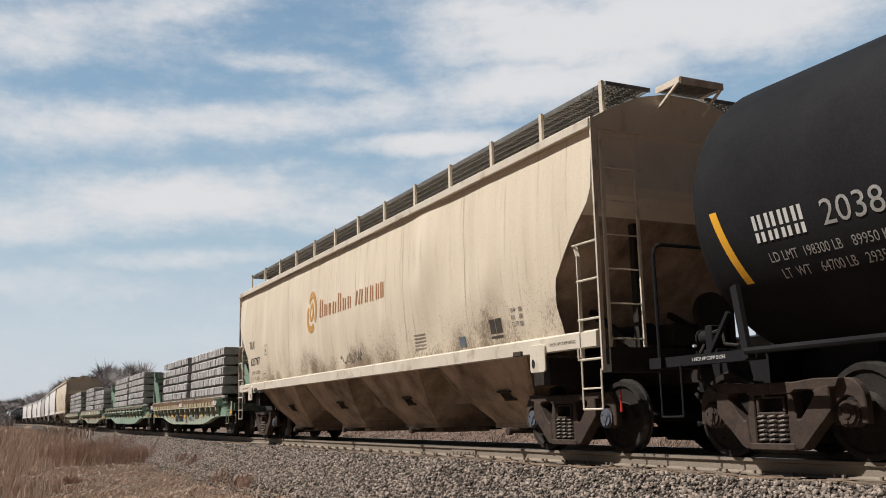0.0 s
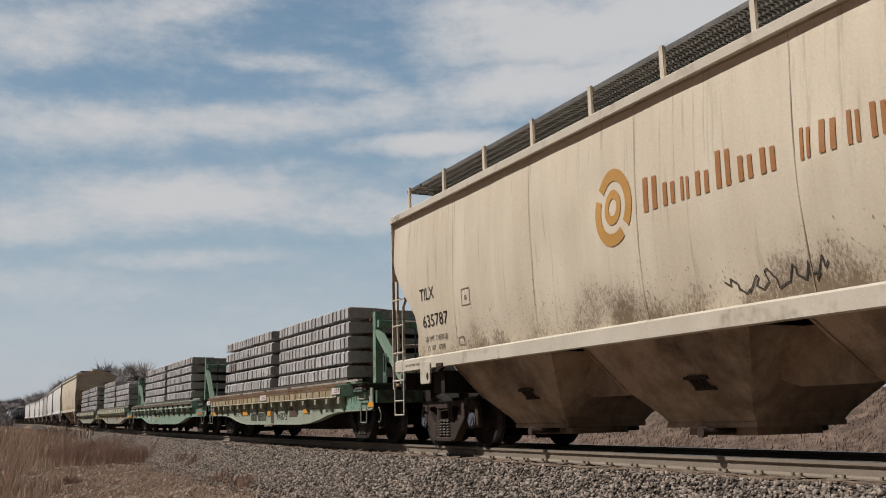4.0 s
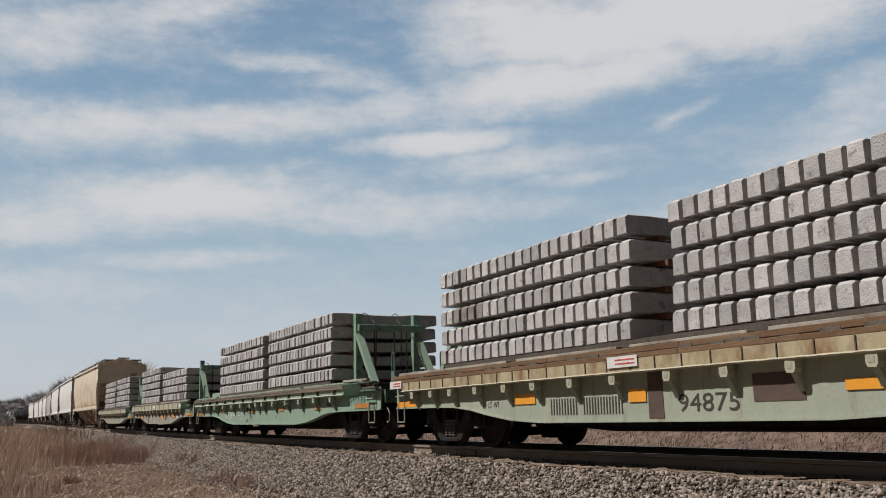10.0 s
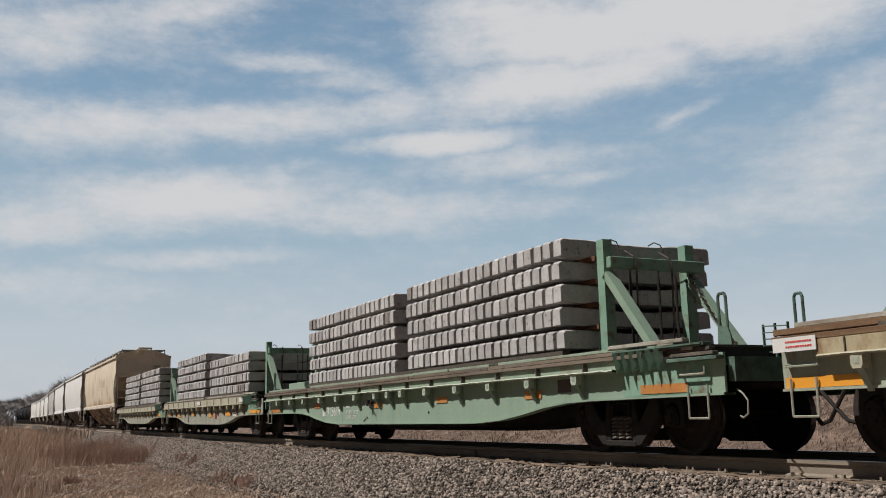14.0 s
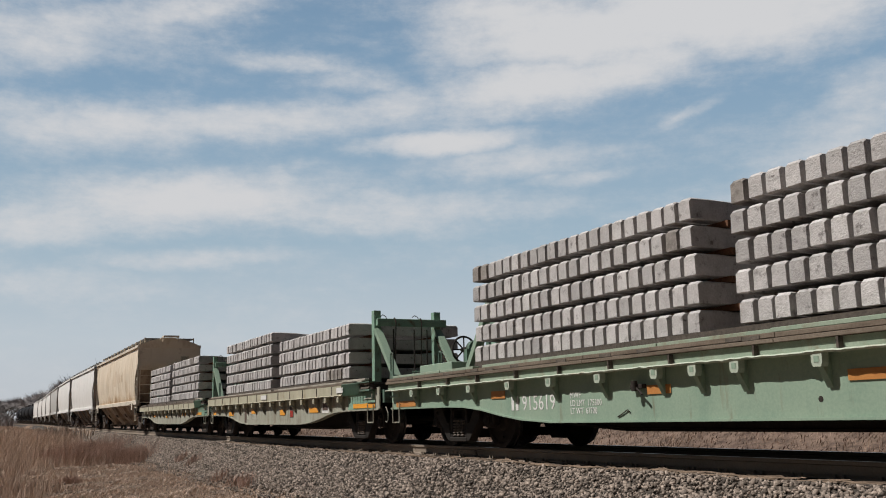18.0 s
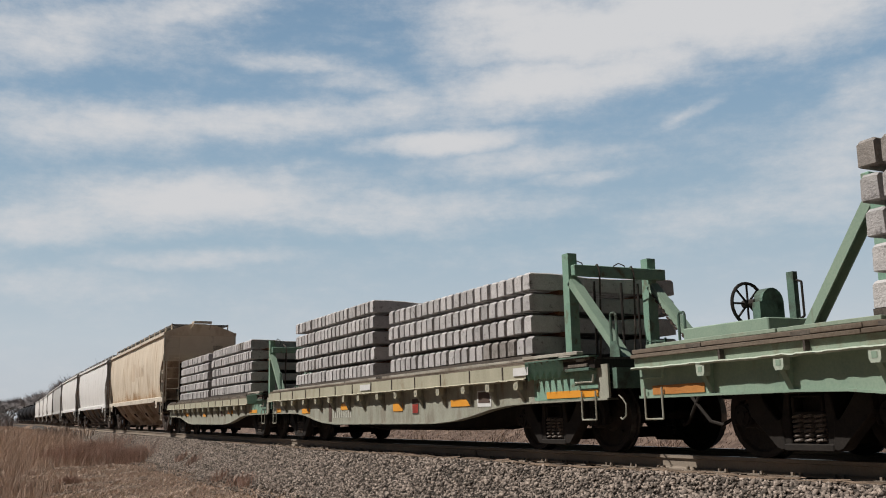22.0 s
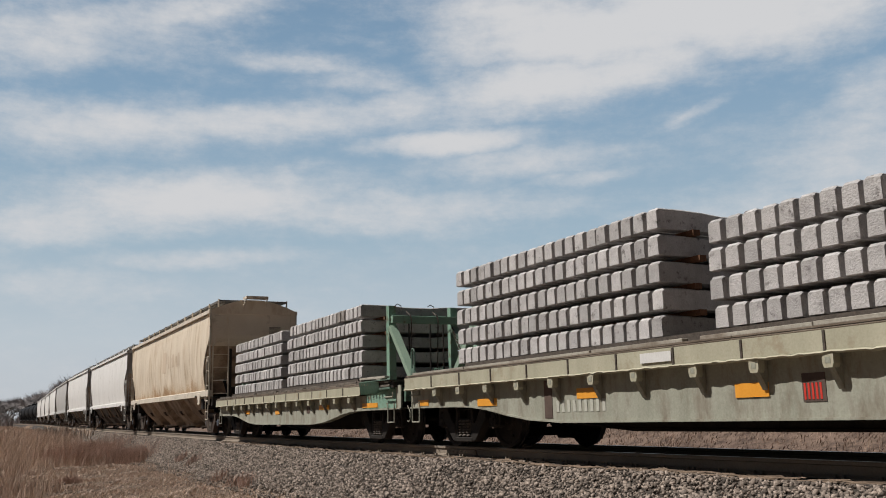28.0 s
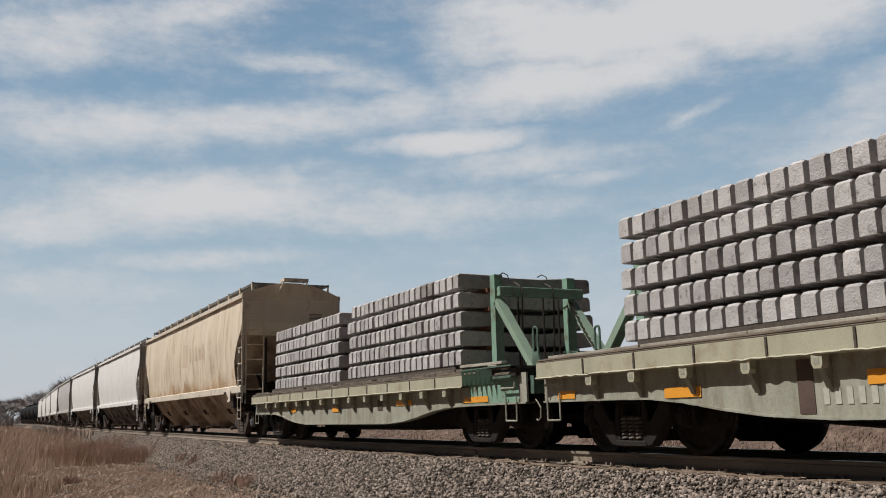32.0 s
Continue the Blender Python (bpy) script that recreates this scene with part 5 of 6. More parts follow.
# ---------------------------------------------------------------- tank car
def tank_car(xr, xl, label, detail=True):
    mid, half = (xr + xl) / 2, (xr - xl) / 2
    car = thing("tank_car", label, "tank car", "black tank cars")
    bm = bmesh.new()
    seg = 48
    R, zc = 1.53, 2.60
    prof = [(-half + 0.62 + 0.50 * (1 - math.cos(a)), R * math.sin(a)) for a in [math.pi / 2 * k / 8 for k in range(1, 9)]]
    prof = prof + [(-x, r) for x, r in prof[::-1]]
    rings = [[bm.verts.new((x, r * math.cos(2 * math.pi * i / seg), zc + r * math.sin(2 * math.pi * i / seg))) for i in range(seg)] for x, r in prof]
    for a, b in zip(rings, rings[1:]):
        for i in range(seg):
            j = (i + 1) % seg
            bm.faces.new((a[i], a[j], b[j], b[i]))
    bm.faces.new(rings[0])
    bm.faces.new(rings[-1])
    part("tank", bm, M_BLACK, car, smooth=True)
    bm = bmesh.new()
    for way in (-1, 1):
        for sy in (-1, 1):
            bar(bm, (way * (half - 0.15), sy * 1.3, 1.045), (way * (half - 1.6), sy * 1.3, 1.045), 0.12, 0.11)
            bar(bm, (way * (half - 1.53), sy * 1.40, 1.0), (way * (half - 1.38), sy * 1.36, 1.75), 0.05, 0.12)
            bar(bm, (way * (half - 0.85), sy * 1.3, 1.05), (way * (half - 1.2), sy * 1.3, 1.5), 0.05, 0.04)
        box(bm, way * (half - 0.12) - 0.1, way * (half - 0.12) + 0.1, -1.42, 1.42, 0.98, 1.10)
        box(bm, min(way * (half - 1.1), way * half), max(way * (half - 1.1), way * half), -0.7, 0.7, 0.72, 1.12)
        box(bm, way * (half - 2.0) - 0.35, way * (half - 2.0) + 0.35, -0.55, 0.55, 0.75, 1.3)
    box(bm, -half - 0.3, half + 0.3, -0.22, 0.22, 0.70, 1.2)
    part("underframe", bm, M_BLACK, car)
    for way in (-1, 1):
        # dark plate added on the far side to block sky under the tank
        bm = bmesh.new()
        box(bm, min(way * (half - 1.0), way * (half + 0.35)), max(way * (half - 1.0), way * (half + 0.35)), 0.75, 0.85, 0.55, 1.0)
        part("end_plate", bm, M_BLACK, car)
        bm = bmesh.new()
        bx = way * (half - 0.62)
        box(bm, bx - 0.17, bx + 0.17, -1.12, -0.62, 1.11, 1.16)
        rod(bm, (bx - 0.16, -1.0, 1.30), (bx + 0.10, -1.0, 1.30), 0.085, 12)
        rod(bm, (bx - 0.19, -1.0, 1.30), (bx - 0.16, -1.0, 1.30), 0.10, 12)
        box(bm, bx - 0.02, bx + 0.09, -1.10, -0.92, 1.15, 1.42)
        rod(bm, (bx - 0.10, -0.95, 1.16), (bx - 0.10, -0.95, 1.44), 0.035, 8)
        brake = part("brake_valve", bm, M_BLACK, car, bevel=0.008)
        bm = bmesh.new()
        tube(bm, [(bx + 0.08, -1.08, 1.34), (bx + way * -0.25, -1.10, 1.36), (bx - way * 0.30, -1.12, 1.20), (bx - way * 0.55, -1.12, 1.16)], 0.018, 6)
        part("brake_pipe", bm, M_STEEL, brake)
        bm = bmesh.new()
        tube(bm, [(bx - 0.05, -1.09, 1.22), (bx - 0.05, -1.16, 1.12), (bx - 0.08, -1.18, 0.85), (bx + 0.1, -1.1, 0.7)], 0.016, 6)
        part("brake_pipe", bm, M_STEEL, brake)
        bm = bmesh.new()
        rod(bm, (bx - 0.14, -1.13, 1.21), (bx - 0.14, -1.17, 1.21), 0.015, 8)
        part("release_knob", bm, M_WHITE, brake, "small white knob")
        bm = bmesh.new()
        rx = way * (half - 0.16)
        tube(bm, [(rx, -1.38, 1.05), (rx, -1.38, 2.28), (rx, -1.35, 2.36), (rx, -1.28, 2.40), (rx, 1.28, 2.40), (rx, 1.35, 2.36), (rx, 1.38, 2.28), (rx, 1.38, 1.05)], 0.022, 7)
        part("hand_rail", bm, M_BLACK, car)
        for sy in (-1.38, 1.38):
            stirrup(car, way * (half - 0.32), 0.35, 0.45, 1.0, sy, M_BLACK)
    bm = bmesh.new()
    tube(bm, [(-half + 1.55, -1.45, 1.07), (half - 1.55, -1.45, 1.07)], 0.035, 8)
    part("side_rail", bm, M_BLACK, car)
    bm = bmesh.new()
    rod(bm, (0, 0, 4.0), (0, 0, 4.45), 0.45, 18)
    part("dome", bm, M_BLACK, car)
    for way in (-1, 1):
        add_coupler(car, way * (half + 0.1), way)
    for x in (half - 1.45, -half + 1.45):
        add_truck(car, x, detail)
    return car, mid, half


# ---------------------------------------------------------------- the place
build_sky_ob = build_sky()
build_ground()
build_track()
stones("ballast_stones", "loose grey crushed stones on the track bank", 100000, ballast_places, 0.012, 0.030)
stones("stray_stones", "scattered ballast stones on dry dirt", 42000, stray_places, 0.008, 0.024, M_STRAY)


def near_places(rng, count):
    """Ballast beside and behind the eye."""
    x = -3.0 + 16 * rng.random(count)
    y = CENTRE - 3.15 + 2.25 * rng.random(count)
    return np.array([(a, b, ground_z(a, b) + (0.03 if b - CENTRE < -1.6 else -0.015)) for a, b in zip(x, y)])


stones("ballast_stones", "loose grey crushed stones on the track bank", 15000, near_places, 0.012, 0.030)


def grass_spots(count, seed, test):
    rng = np.random.default_rng(seed)
    out = []
    while len(out) < count:
        p = test(rng)
        if p:
            out.append(p)
    return out


def meadow_edge(x):
    return 1.15 if x > -22 else (1.15 + 0.075 * (-22 - x) if x > -34 else (5.05 if x > -42 else min(6.5, 5.05 + 0.07 * (-42 - x))))


def near_meadow(rng):
    x = -9 - 110 * rng.random() ** 1.5
    y = -5.0 + 10.6 * rng.random()
    d = meadow_edge(x) + 0.8 * noise.noise(Vector((x * 0.45, 4, 0))) - y
    thick = noise.noise(Vector((x * 0.5, y * 0.6, 7)))
    if d < -0.5 or (d < 0 and thick < 0.15) or (d < 1.2 and thick < -0.1) or thick < -0.45:
        return None
    return x, y, ground_z(x, y) - 0.01, (0.8 + 0.5 * thick) * (0.5 if d < 0.4 else (0.8 if d < 1 else 1.0)) * (0.72 if -45 < x < -24 else 1.05)


blades("dry_grass", "tall dry tan grass in the verge", "grass", grass_spots(125000, 1, near_meadow), 0.66, M_GRASS, 0.0055)


def red_tufts(rng):
    k = rng.integers(0, 9)
    cx, cy, r = ((-35, 4.9, 0.9), (-36, 4.3, 1.0), (-37, 4.7, 1.2), (-44, 4.9, 1.5), (-25.1, 2.0, 0.35), (-36, 3.3, 1.2), (-39, 3.6, 1.6), (-50, 4.4, 2.4), (-38, 2.8, 1.4))[k]
    x, y = cx + r * rng.normal() * 0.5, cy + r * rng.normal() * 0.32
    return x, y, ground_z(x, y) - 0.01, 0.35 if k == 4 else (1.35 if k > 1 else 1.1)


blades("red_grass", "reddish brown dry weeds at the foot of the bank", "grass", grass_spots(15000, 2, red_tufts), 0.46, M_REDGRASS, 0.0045, 0.55)


def bank_weeds(rng):
    k = rng.integers(0, 5)
    cx, cy = ((-27.5, 5.45), (-22.3, 5.05), (-20.0, 5.05), (-29.5, 5.5), (-20.6, 5.0))[k]
    x, y = cx + 0.22 * rng.normal(), cy + 0.10 * rng.normal()
    return x, y, ground_z(x, y) + 0.02, 1


blades("bank_weeds", "small dead weeds growing in the ballast", "weeds", grass_spots(520, 3, bank_weeds), 0.28, M_REDGRASS, 0.006, 0.6)


def thatch_spots(rng):
    x = -10 - 24 * rng.random()
    y = 0.5 + 4.9 * rng.random()
    if noise.noise(Vector((x * 0.8, y * 0.9, 11))) < -0.12:
        return None
    return x, y, ground_z(x, y), 0.7 + 0.6 * rng.random()


blades("thatch", "short dead grass and straw on bare dirt", "grass", grass_spots(16000, 12, thatch_spots), 0.09, M_GRASS, 0.007, 1.4)


def near_thatch(rng):
    x, y = 9 - 20 * rng.random(), -6 + 10.5 * rng.random()
    return x, y, ground_z(x, y), 0.6 + 0.8 * max(0, noise.noise(Vector((x * 0.7, y * 0.7, 5))) + 0.3)


blades("thatch", "short dead grass and straw on bare dirt", "grass", grass_spots(9000, 19, near_thatch), 0.16, M_GRASS, 0.005, 0.9)


def far_bank(rng):
    x = 8 - 60 * rng.random()
    y = CENTRE + 3.4 + 9.5 * rng.random()
    return x, y, ground_z(x, y) - 0.02, 0.8 + 0.5 * noise.noise(Vector((x * 0.6, y * 0.6, 2)))


blades("bank_grass", "matted reddish dry grass on the bank beyond the track", "grass", grass_spots(90000, 4, far_bank), 0.15, M_BANKGRASS, 0.008, 1.3)


def far_field(rng):
    x = -60 - 190 * rng.random()
    y = -25 + 31.2 * rng.random() ** 0.7
    return x, y, ground_z(x, y) - 0.02, 1


blades("far_grass", "dry grass field stretching away beside the line", "grass", grass_spots(34000, 6, far_field), 0.7, M_GRASS, 0.03)


def far_scrub(rng):
    x = -255 - 190 * rng.random()
    y = -14 + 44 * rng.random()
    if abs(y - track_at(x)[1]) < 3.2:
        return None
    return x, y, ground_z(x, y) - 0.1, 0.6 + 0.7 * rng.random() + 0.5 * noise.noise(Vector((x * 0.05, y * 0.1, 2)))


blades("far_scrub", "low leafless scrub at the end of the field", "scrub", grass_spots(15000, 16, far_scrub), 3.4, M_BRUSH, 0.16, 0.45)


def splinter_spots(rng):
    x = -4 - 26 * rng.random()
    y = CENTRE - 1.18 - 0.22 * rng.random()
    return x, y, ground_z(x, y) + 0.035 + 0.02 * rng.random()


def splinters(count):
    """Brown slivers of wood lying along the ends of the ties."""
    rng = np.random.default_rng(77)
    v, f = [], []
    for x, y, z in grass_spots(count, 17, splinter_spots):
        a, long, w, h = rng.normal(0, 0.35), rng.uniform(0.08, 0.30), rng.uniform(0.008, 0.02), rng.uniform(0.006, 0.014)
        d = np.array((math.cos(a), math.sin(a), rng.normal(0, 0.04))) * long
        s = np.array((-math.sin(a), math.cos(a), 0)) * w
        c = np.array((x, y, z))
        k = len(v)
        for e in (-1, 1):
            v += [c + e * d - s, c + e * d + s, c + e * d * 0.93 + (0, 0, h)]
        f += [(k, k + 3, k + 5), (k, k + 5, k + 2), (k + 1, k + 2, k + 5), (k + 1, k + 5, k + 4), (k, k + 2, k + 1), (k + 3, k + 4, k + 5)]
    tagged(new("wood_splinters", tris("wood_splinters", np.array(v), np.array(f), M_SPLINTER)), "brown wood splinters beside the rail", "splinters", kind="stuff")


splinters(420)


def bare_tree(x, y, tall, seed, label):
    """A leafless tree or tall bush: a trunk, limbs and a haze of fine twigs."""
    rng = random.Random(seed)
    tree = thing("bare_tree", label, "tree", "leafless trees beyond the train")
    tree.matrix_basis = pose(x, y, ground_z(x, y) - 0.1, 0, 0, rng.uniform(0, 360))
    bm = bmesh.new()
    tips = []

    def limb(a, d, length, r, depth):
        b = a + d * length
        rod(bm, a, b, r, 5, r * 0.6)
        if depth == 0:
            tips.append((b, d, length))
            return
        for _ in range(3 if depth > 1 else 4):
            q = (d + Vector((rng.gauss(0, 0.5), rng.gauss(0, 0.5), rng.gauss(0.1, 0.35)))).normalized()
            limb(a.lerp(b, rng.uniform(0.55, 1.0)), q, length * rng.uniform(0.55, 0.8), r * 0.55, depth - 1)

    for _ in range(3):
        limb(Vector((rng.gauss(0, 0.2), rng.gauss(0, 0.2), 0)), Vector((rng.gauss(0, 0.25), rng.gauss(0, 0.25), 1)).normalized(), tall * 0.33, tall * 0.016, 3)
    part("trunk", bm, M_BARK, tree)
    v, f = [], []
    for b, d, length in tips:
        for _ in range(26):
            q = (d + Vector((rng.gauss(0, 0.7), rng.gauss(0, 0.7), rng.gauss(0.2, 0.5)))).normalized() * length * rng.uniform(0.8, 1.8)
            w = q.orthogonal().normalized() * tall * 0.0048
            k = len(v)
            v += [b - w, b + w, b + q]
            f.append((k, k + 1, k + 2))
    tw = new("crown", tris("crown", np.array([p[:] for p in v]), np.array(f), M_BRUSH))
    tw.parent = tree
    tagged(tw, kind="stuff")
    return tree


for x, y, s in ((-9.9, 11.6, 0.07), (-9.55, 11.6, 0.06), (-16.5, 12.0, 0.05)):
    bm = bmesh.new()
    bmesh.ops.create_icosphere(bm, subdivisions=2, radius=s)
    for v in bm.verts:
        v.co *= 1 + 0.5 * noise.noise(v.co * 25 + Vector((x, y, 0)))
        v.co.z *= 0.6
    lit = new("litter", finish(bm, "litter", M_WHITE))
    lit.location = (x, y, ground_z(x, y) + 0.05)
    tagged(lit, "small crumpled white litter on the grass", "litter", "scraps of litter beyond the track")

tree_rng = random.Random(8)
trees = [bare_tree(0, 0, 7.8, k, "leafless grey-brown tree with fine bare twigs") for k in range(4)]
spots = [(-132, 15.2, 1.05), (-146, 15.4, 1.25), (-158, 16.2, 1.1), (-170, 16.4, 1.35), (-184, 16.8, 1.2), (-198, 17.4, 1.3), (-214, 16.6, 1.25), (-230, 17, 1.4), (-246, 16, 1.3), (-262, 15.5, 1.4), (-278, 15, 1.35),
         (-152, 20, 1.35), (-176, 21, 1.5), (-205, 22, 1.5), (-236, 21, 1.5), (-268, 20, 1.6), (-300, 14, 1.3), (-320, 17, 1.5), (-352, 8, 1.2), (-345, 2, 1.5), (-350, -4, 1.4), (-340, -10, 1.5), (-330, -17, 1.4),
         (-360, 13, 1.5), (-390, 20, 1.6), (-300, 24, 1.5), (-320, -24, 1.5), (-310, -32, 1.5), (-370, 5, 1.5), (-365, -1, 1.3), (-375, -8, 1.6), (-420, 10, 1.6), (-430, 3, 1.6)]
for i, (x, y, k) in enumerate(spots):
    m = Matrix.Translation((x, y, ground_z(x, y) - 0.1)) @ Matrix.Rotation(tree_rng.uniform(0, 6.28), 4, "Z")
    t = trees[i] if i < 4 else copy_thing(trees[i % 4], m)
    t.matrix_basis = m
    t.scale = (k * 1.15, k * 1.15, k)

# ---------------------------------------------------------------- the train, from its front end
CARS = []

tank, mid, half = tank_car(6.5, -8.45, "black tank car with white lettering and a yellow reflector strip")
CARS.append((tank, mid))


def on_tank(z):
    return -math.sqrt(max(0, 1.53 ** 2 - (z - 2.60) ** 2)) - 0.003


def wrap_tank(ob):
    for v in ob.data.vertices:
        v.co.y = on_tank(v.co.z) - (0.002 if v.co.y > 0 else 0)
    return ob


bm = bmesh.new()
for i in range(8):
    x0 = -6.62 + 0.165 * (i // 2) + 0.075 * (i % 2) - mid
    box(bm, x0, x0 + 0.042, 0, 0.001, 2.10, 2.36)
wrap_tank(part("white_mark", bm, M_WHITE, tank, "white painted mark"))
for words, size, x, w, z in (("2038", 0.33, -5.80, 0.66, 2.12), ("LD LMT  198300 LB", 0.13, -6.54, 0.85, 1.90), ("89950 KG", 0.13, -5.58, 0.46, 1.90), ("LT  WT    64700 LB", 0.13, -6.47, 0.85, 1.74), ("29350 KG", 0.13, -5.52, 0.46, 1.74)):
    wrap_tank(lettering(words, size, M_WHITE, tank, x - mid, -1.5, z, w))
lettering("1 INCH HP COMP SHOES", 0.055, M_WHITE, tank, -7.78 - mid, -1.364, 1.03, 0.50)
bm = bmesh.new()
rows = [[bm.verts.new((-7.17 + 0.10 * k + 0.27 * (2.48 - z) - mid, on_tank(z) - 0.003, z)) for k in (0, 1)] for z in [1.75 + 0.075 * j for j in range(11)]]
for a, b in zip(rows, rows[1:]):
    bm.faces.new((a[0], a[1], b[1], b[0]))
part("reflector", bm, M_YELLOW, tank, "yellow reflective strip")

hopper, mid, half = covered_hopper(-9.22, -27.12, (-10.73, -25.9), M_CREAM, M_CREAM_END, M_SILL, "cream covered hopper car with brown logo, rust speckles and streaks")
CARS.append((hopper, mid))
for words, size, x, w, z in (("TILX", 0.30, -25.93, 0.58, 2.47), ("635787", 0.29, -25.87, 0.97, 2.01), ("LD LMT  218500 LB", 0.12, -25.83, 0.86, 1.77), ("LT  WT    67500", 0.12, -25.78, 0.68, 1.61)):
    on_side(lettering(words, size, M_LETTER, hopper, x - mid, -1.5, z, w))
# round gold mark with two lobes and a row of brown bars beside it
bm = bmesh.new()
for k in range(40):
    a0, a1 = 2 * math.pi * k / 40, 2 * math.pi * (k + 1) / 40
    for r0, r1, skip in ((0.30, 0.44, (16, 17, 34, 35)), (0.10, 0.20, ())):
        if k in skip:
            continue
        v = []
        for r, a in ((r0, a0), (r1, a0), (r1, a1), (r0, a1)):
            x, z = -20.33 - mid + r * math.cos(a) * 0.84, 2.93 + r * math.sin(a) * 1.08
            v.append(bm.verts.new((x, on_sheet(x, z) - 0.008, z)))
        bm.faces.new(v)
part("round_logo", bm, M_LOGO_GOLD, hopper, "gold and brown round mark")
for x0, w, z1 in ((-19.77, 0.34, 3.14), (-19.40, 0.26, 3.0), (-19.10, 0.17, 3.0), (-18.88, 0.25, 3.0), (-18.58, 0.28, 3.14), (-18.26, 0.26, 3.0), (-17.96, 0.26, 3.0),
                  (-17.44, 0.18, 3.05), (-17.20, 0.24, 3.05), (-16.90, 0.17, 3.05), (-16.67, 0.21, 3.05), (-16.40, 0.23, 3.05), (-16.15, 0.22, 3.05)):
    strip("brown_bar", M_LOGO, hopper, x0 + 0.10 * w - mid, x0 + 0.36 * w - mid, 2.74, z1, lift=0.008)
    strip("brown_bar", M_LOGO, hopper, x0 + 0.60 * w - mid, x0 + 0.84 * w - mid, 2.74, z1 - 0.02, lift=0.008)
for x0, x1, z0, z1 in ((-12.08, -11.91, 1.70, 1.91), (-11.89, -11.71, 1.70, 1.91), (-12.08, -11.71, 1.63, 1.665)):
    strip("data_plate", M_LETTER, hopper, x0 - mid, x1 - mid, z0, z1, "dark stencilled panel")
strip("inspection_panel", M_BLUE, hopper, -13.09 - mid, -12.89 - mid, 1.58, 1.74, "small faded blue panel")
for words, w, z in (("EXW", 0.14, 1.95), ("EW", 0.10, 1.85), ("CU FT", 0.19, 1.75)):
    on_side(lettering(words, 0.095, M_LETTER, hopper, -11.41 - mid, -1.5, z, w))
    strip("small_writing", M_FADEDINK, hopper, -11.19 - mid, -11.11 - mid, z, z + 0.06)
for k in range(5):
    strip("small_writing", M_FADEDINK, hopper, -14.82 - mid, -14.42 - mid, 1.66 + 0.06 * k, 1.685 + 0.06 * k)
for x0, x1, z0, z1 in ((-24.34, -24.06, 2.21, 2.225), (-24.34, -24.06, 2.465, 2.48), (-24.34, -24.325, 2.21, 2.48), (-24.075, -24.06, 2.21, 2.48), (-24.23, -24.17, 2.3, 2.37),
                       (-24.6, -24.4, 1.61, 1.63), (-24.6, -24.4, 1.73, 1.75), (-24.6, -24.58, 1.61, 1.75), (-24.42, -24.4, 1.61, 1.75)):
    strip("stencil_box", M_FADEDINK, hopper, x0 - mid, x1 - mid, z0, z1)
rng = random.Random(21)
bm = bmesh.new()
x, z = -18.6 - mid, 1.62
pts = []
for k in range(34):
    pts.append((x + 1.3 * k / 33 + rng.uniform(-0.05, 0.05), 1.62 + rng.uniform(0, 0.24)))
for (xa, za), (xb, zb) in zip(pts, pts[1:]):
    d = Vector((xb - xa, 0, zb - za)).normalized()
    o = Vector((-d.z, 0, d.x)) * 0.008
    bm.faces.new([bm.verts.new((px + s * o.x, on_sheet(px, pz) - 0.008, pz + s * o.z)) for px, pz, s in ((xa, za, 1), (xb, zb, 1), (xb, zb, -1), (xa, za, -1))])
part("scrawl", bm, M_LETTER, hopper, "dark spray-painted scrawl")
# rust speckle: many small chips in drifts along the lower side
bm = bmesh.new()
for cx, cz, sx, sz, n in ((-13.0, 1.9, 0.9, 0.20, 700), (-10.9, 2.0, 0.35, 0.22, 260), (-15.6, 1.85, 0.9, 0.18, 380), (-17.6, 1.75, 1.2, 0.14, 260), (-21.0, 1.72, 0.9, 0.16, 260), (-22.9, 1.95, 0.7, 0.18, 360),
                          (-24.6, 1.7, 0.6, 0.1, 120), (-19.6, 1.8, 0.8, 0.15, 200), (-21.8, 3.1, 0.2, 0.5, 40), (-14.0, 2.6, 0.5, 0.4, 60)):
    for _ in range(int(n * 0.8)):
        x, z = rng.gauss(cx, sx), rng.gauss(cz, sz)
        if z < 1.56 or z > 2.6 or not -half + end_x(z) + 0.03 < x - mid < half - end_x(z) - 0.03:
            continue
        a, b = abs(rng.gauss(0.002, 0.003)) + 0.0015, abs(rng.gauss(0.003, 0.006)) + 0.0015
        bm.faces.new([bm.verts.new((x - mid + a * p, on_sheet(x - mid + a * p, z + b * q) - 0.006, z + b * q)) for p, q in ((-1, -0.6), (0.7, -1), (1, 0.5), (-0.4, 1))])
tagged(part("rust_speckle", bm, M_SPECKLE, hopper, "brown rust chips in the paint"), kind="stuff")
for x in (-10.38, -26.58):
    lettering("1 INCH HP COMP SHOES", 0.062, M_FADEDINK, hopper, x - mid, -1.503, 1.385, 0.62)
bm = bmesh.new()
rod(bm, (-9.36 - mid, -1.15, 0.52), (-9.36 - mid, -1.15, 0.52 + 0.27), 0.015, 6)
part("red_handle", bm, M_RED, hopper, "red uncoupling handle")

def evenly(a, b, n):
    return [a + (b - a) * i / (n - 1) for i in range(n)]


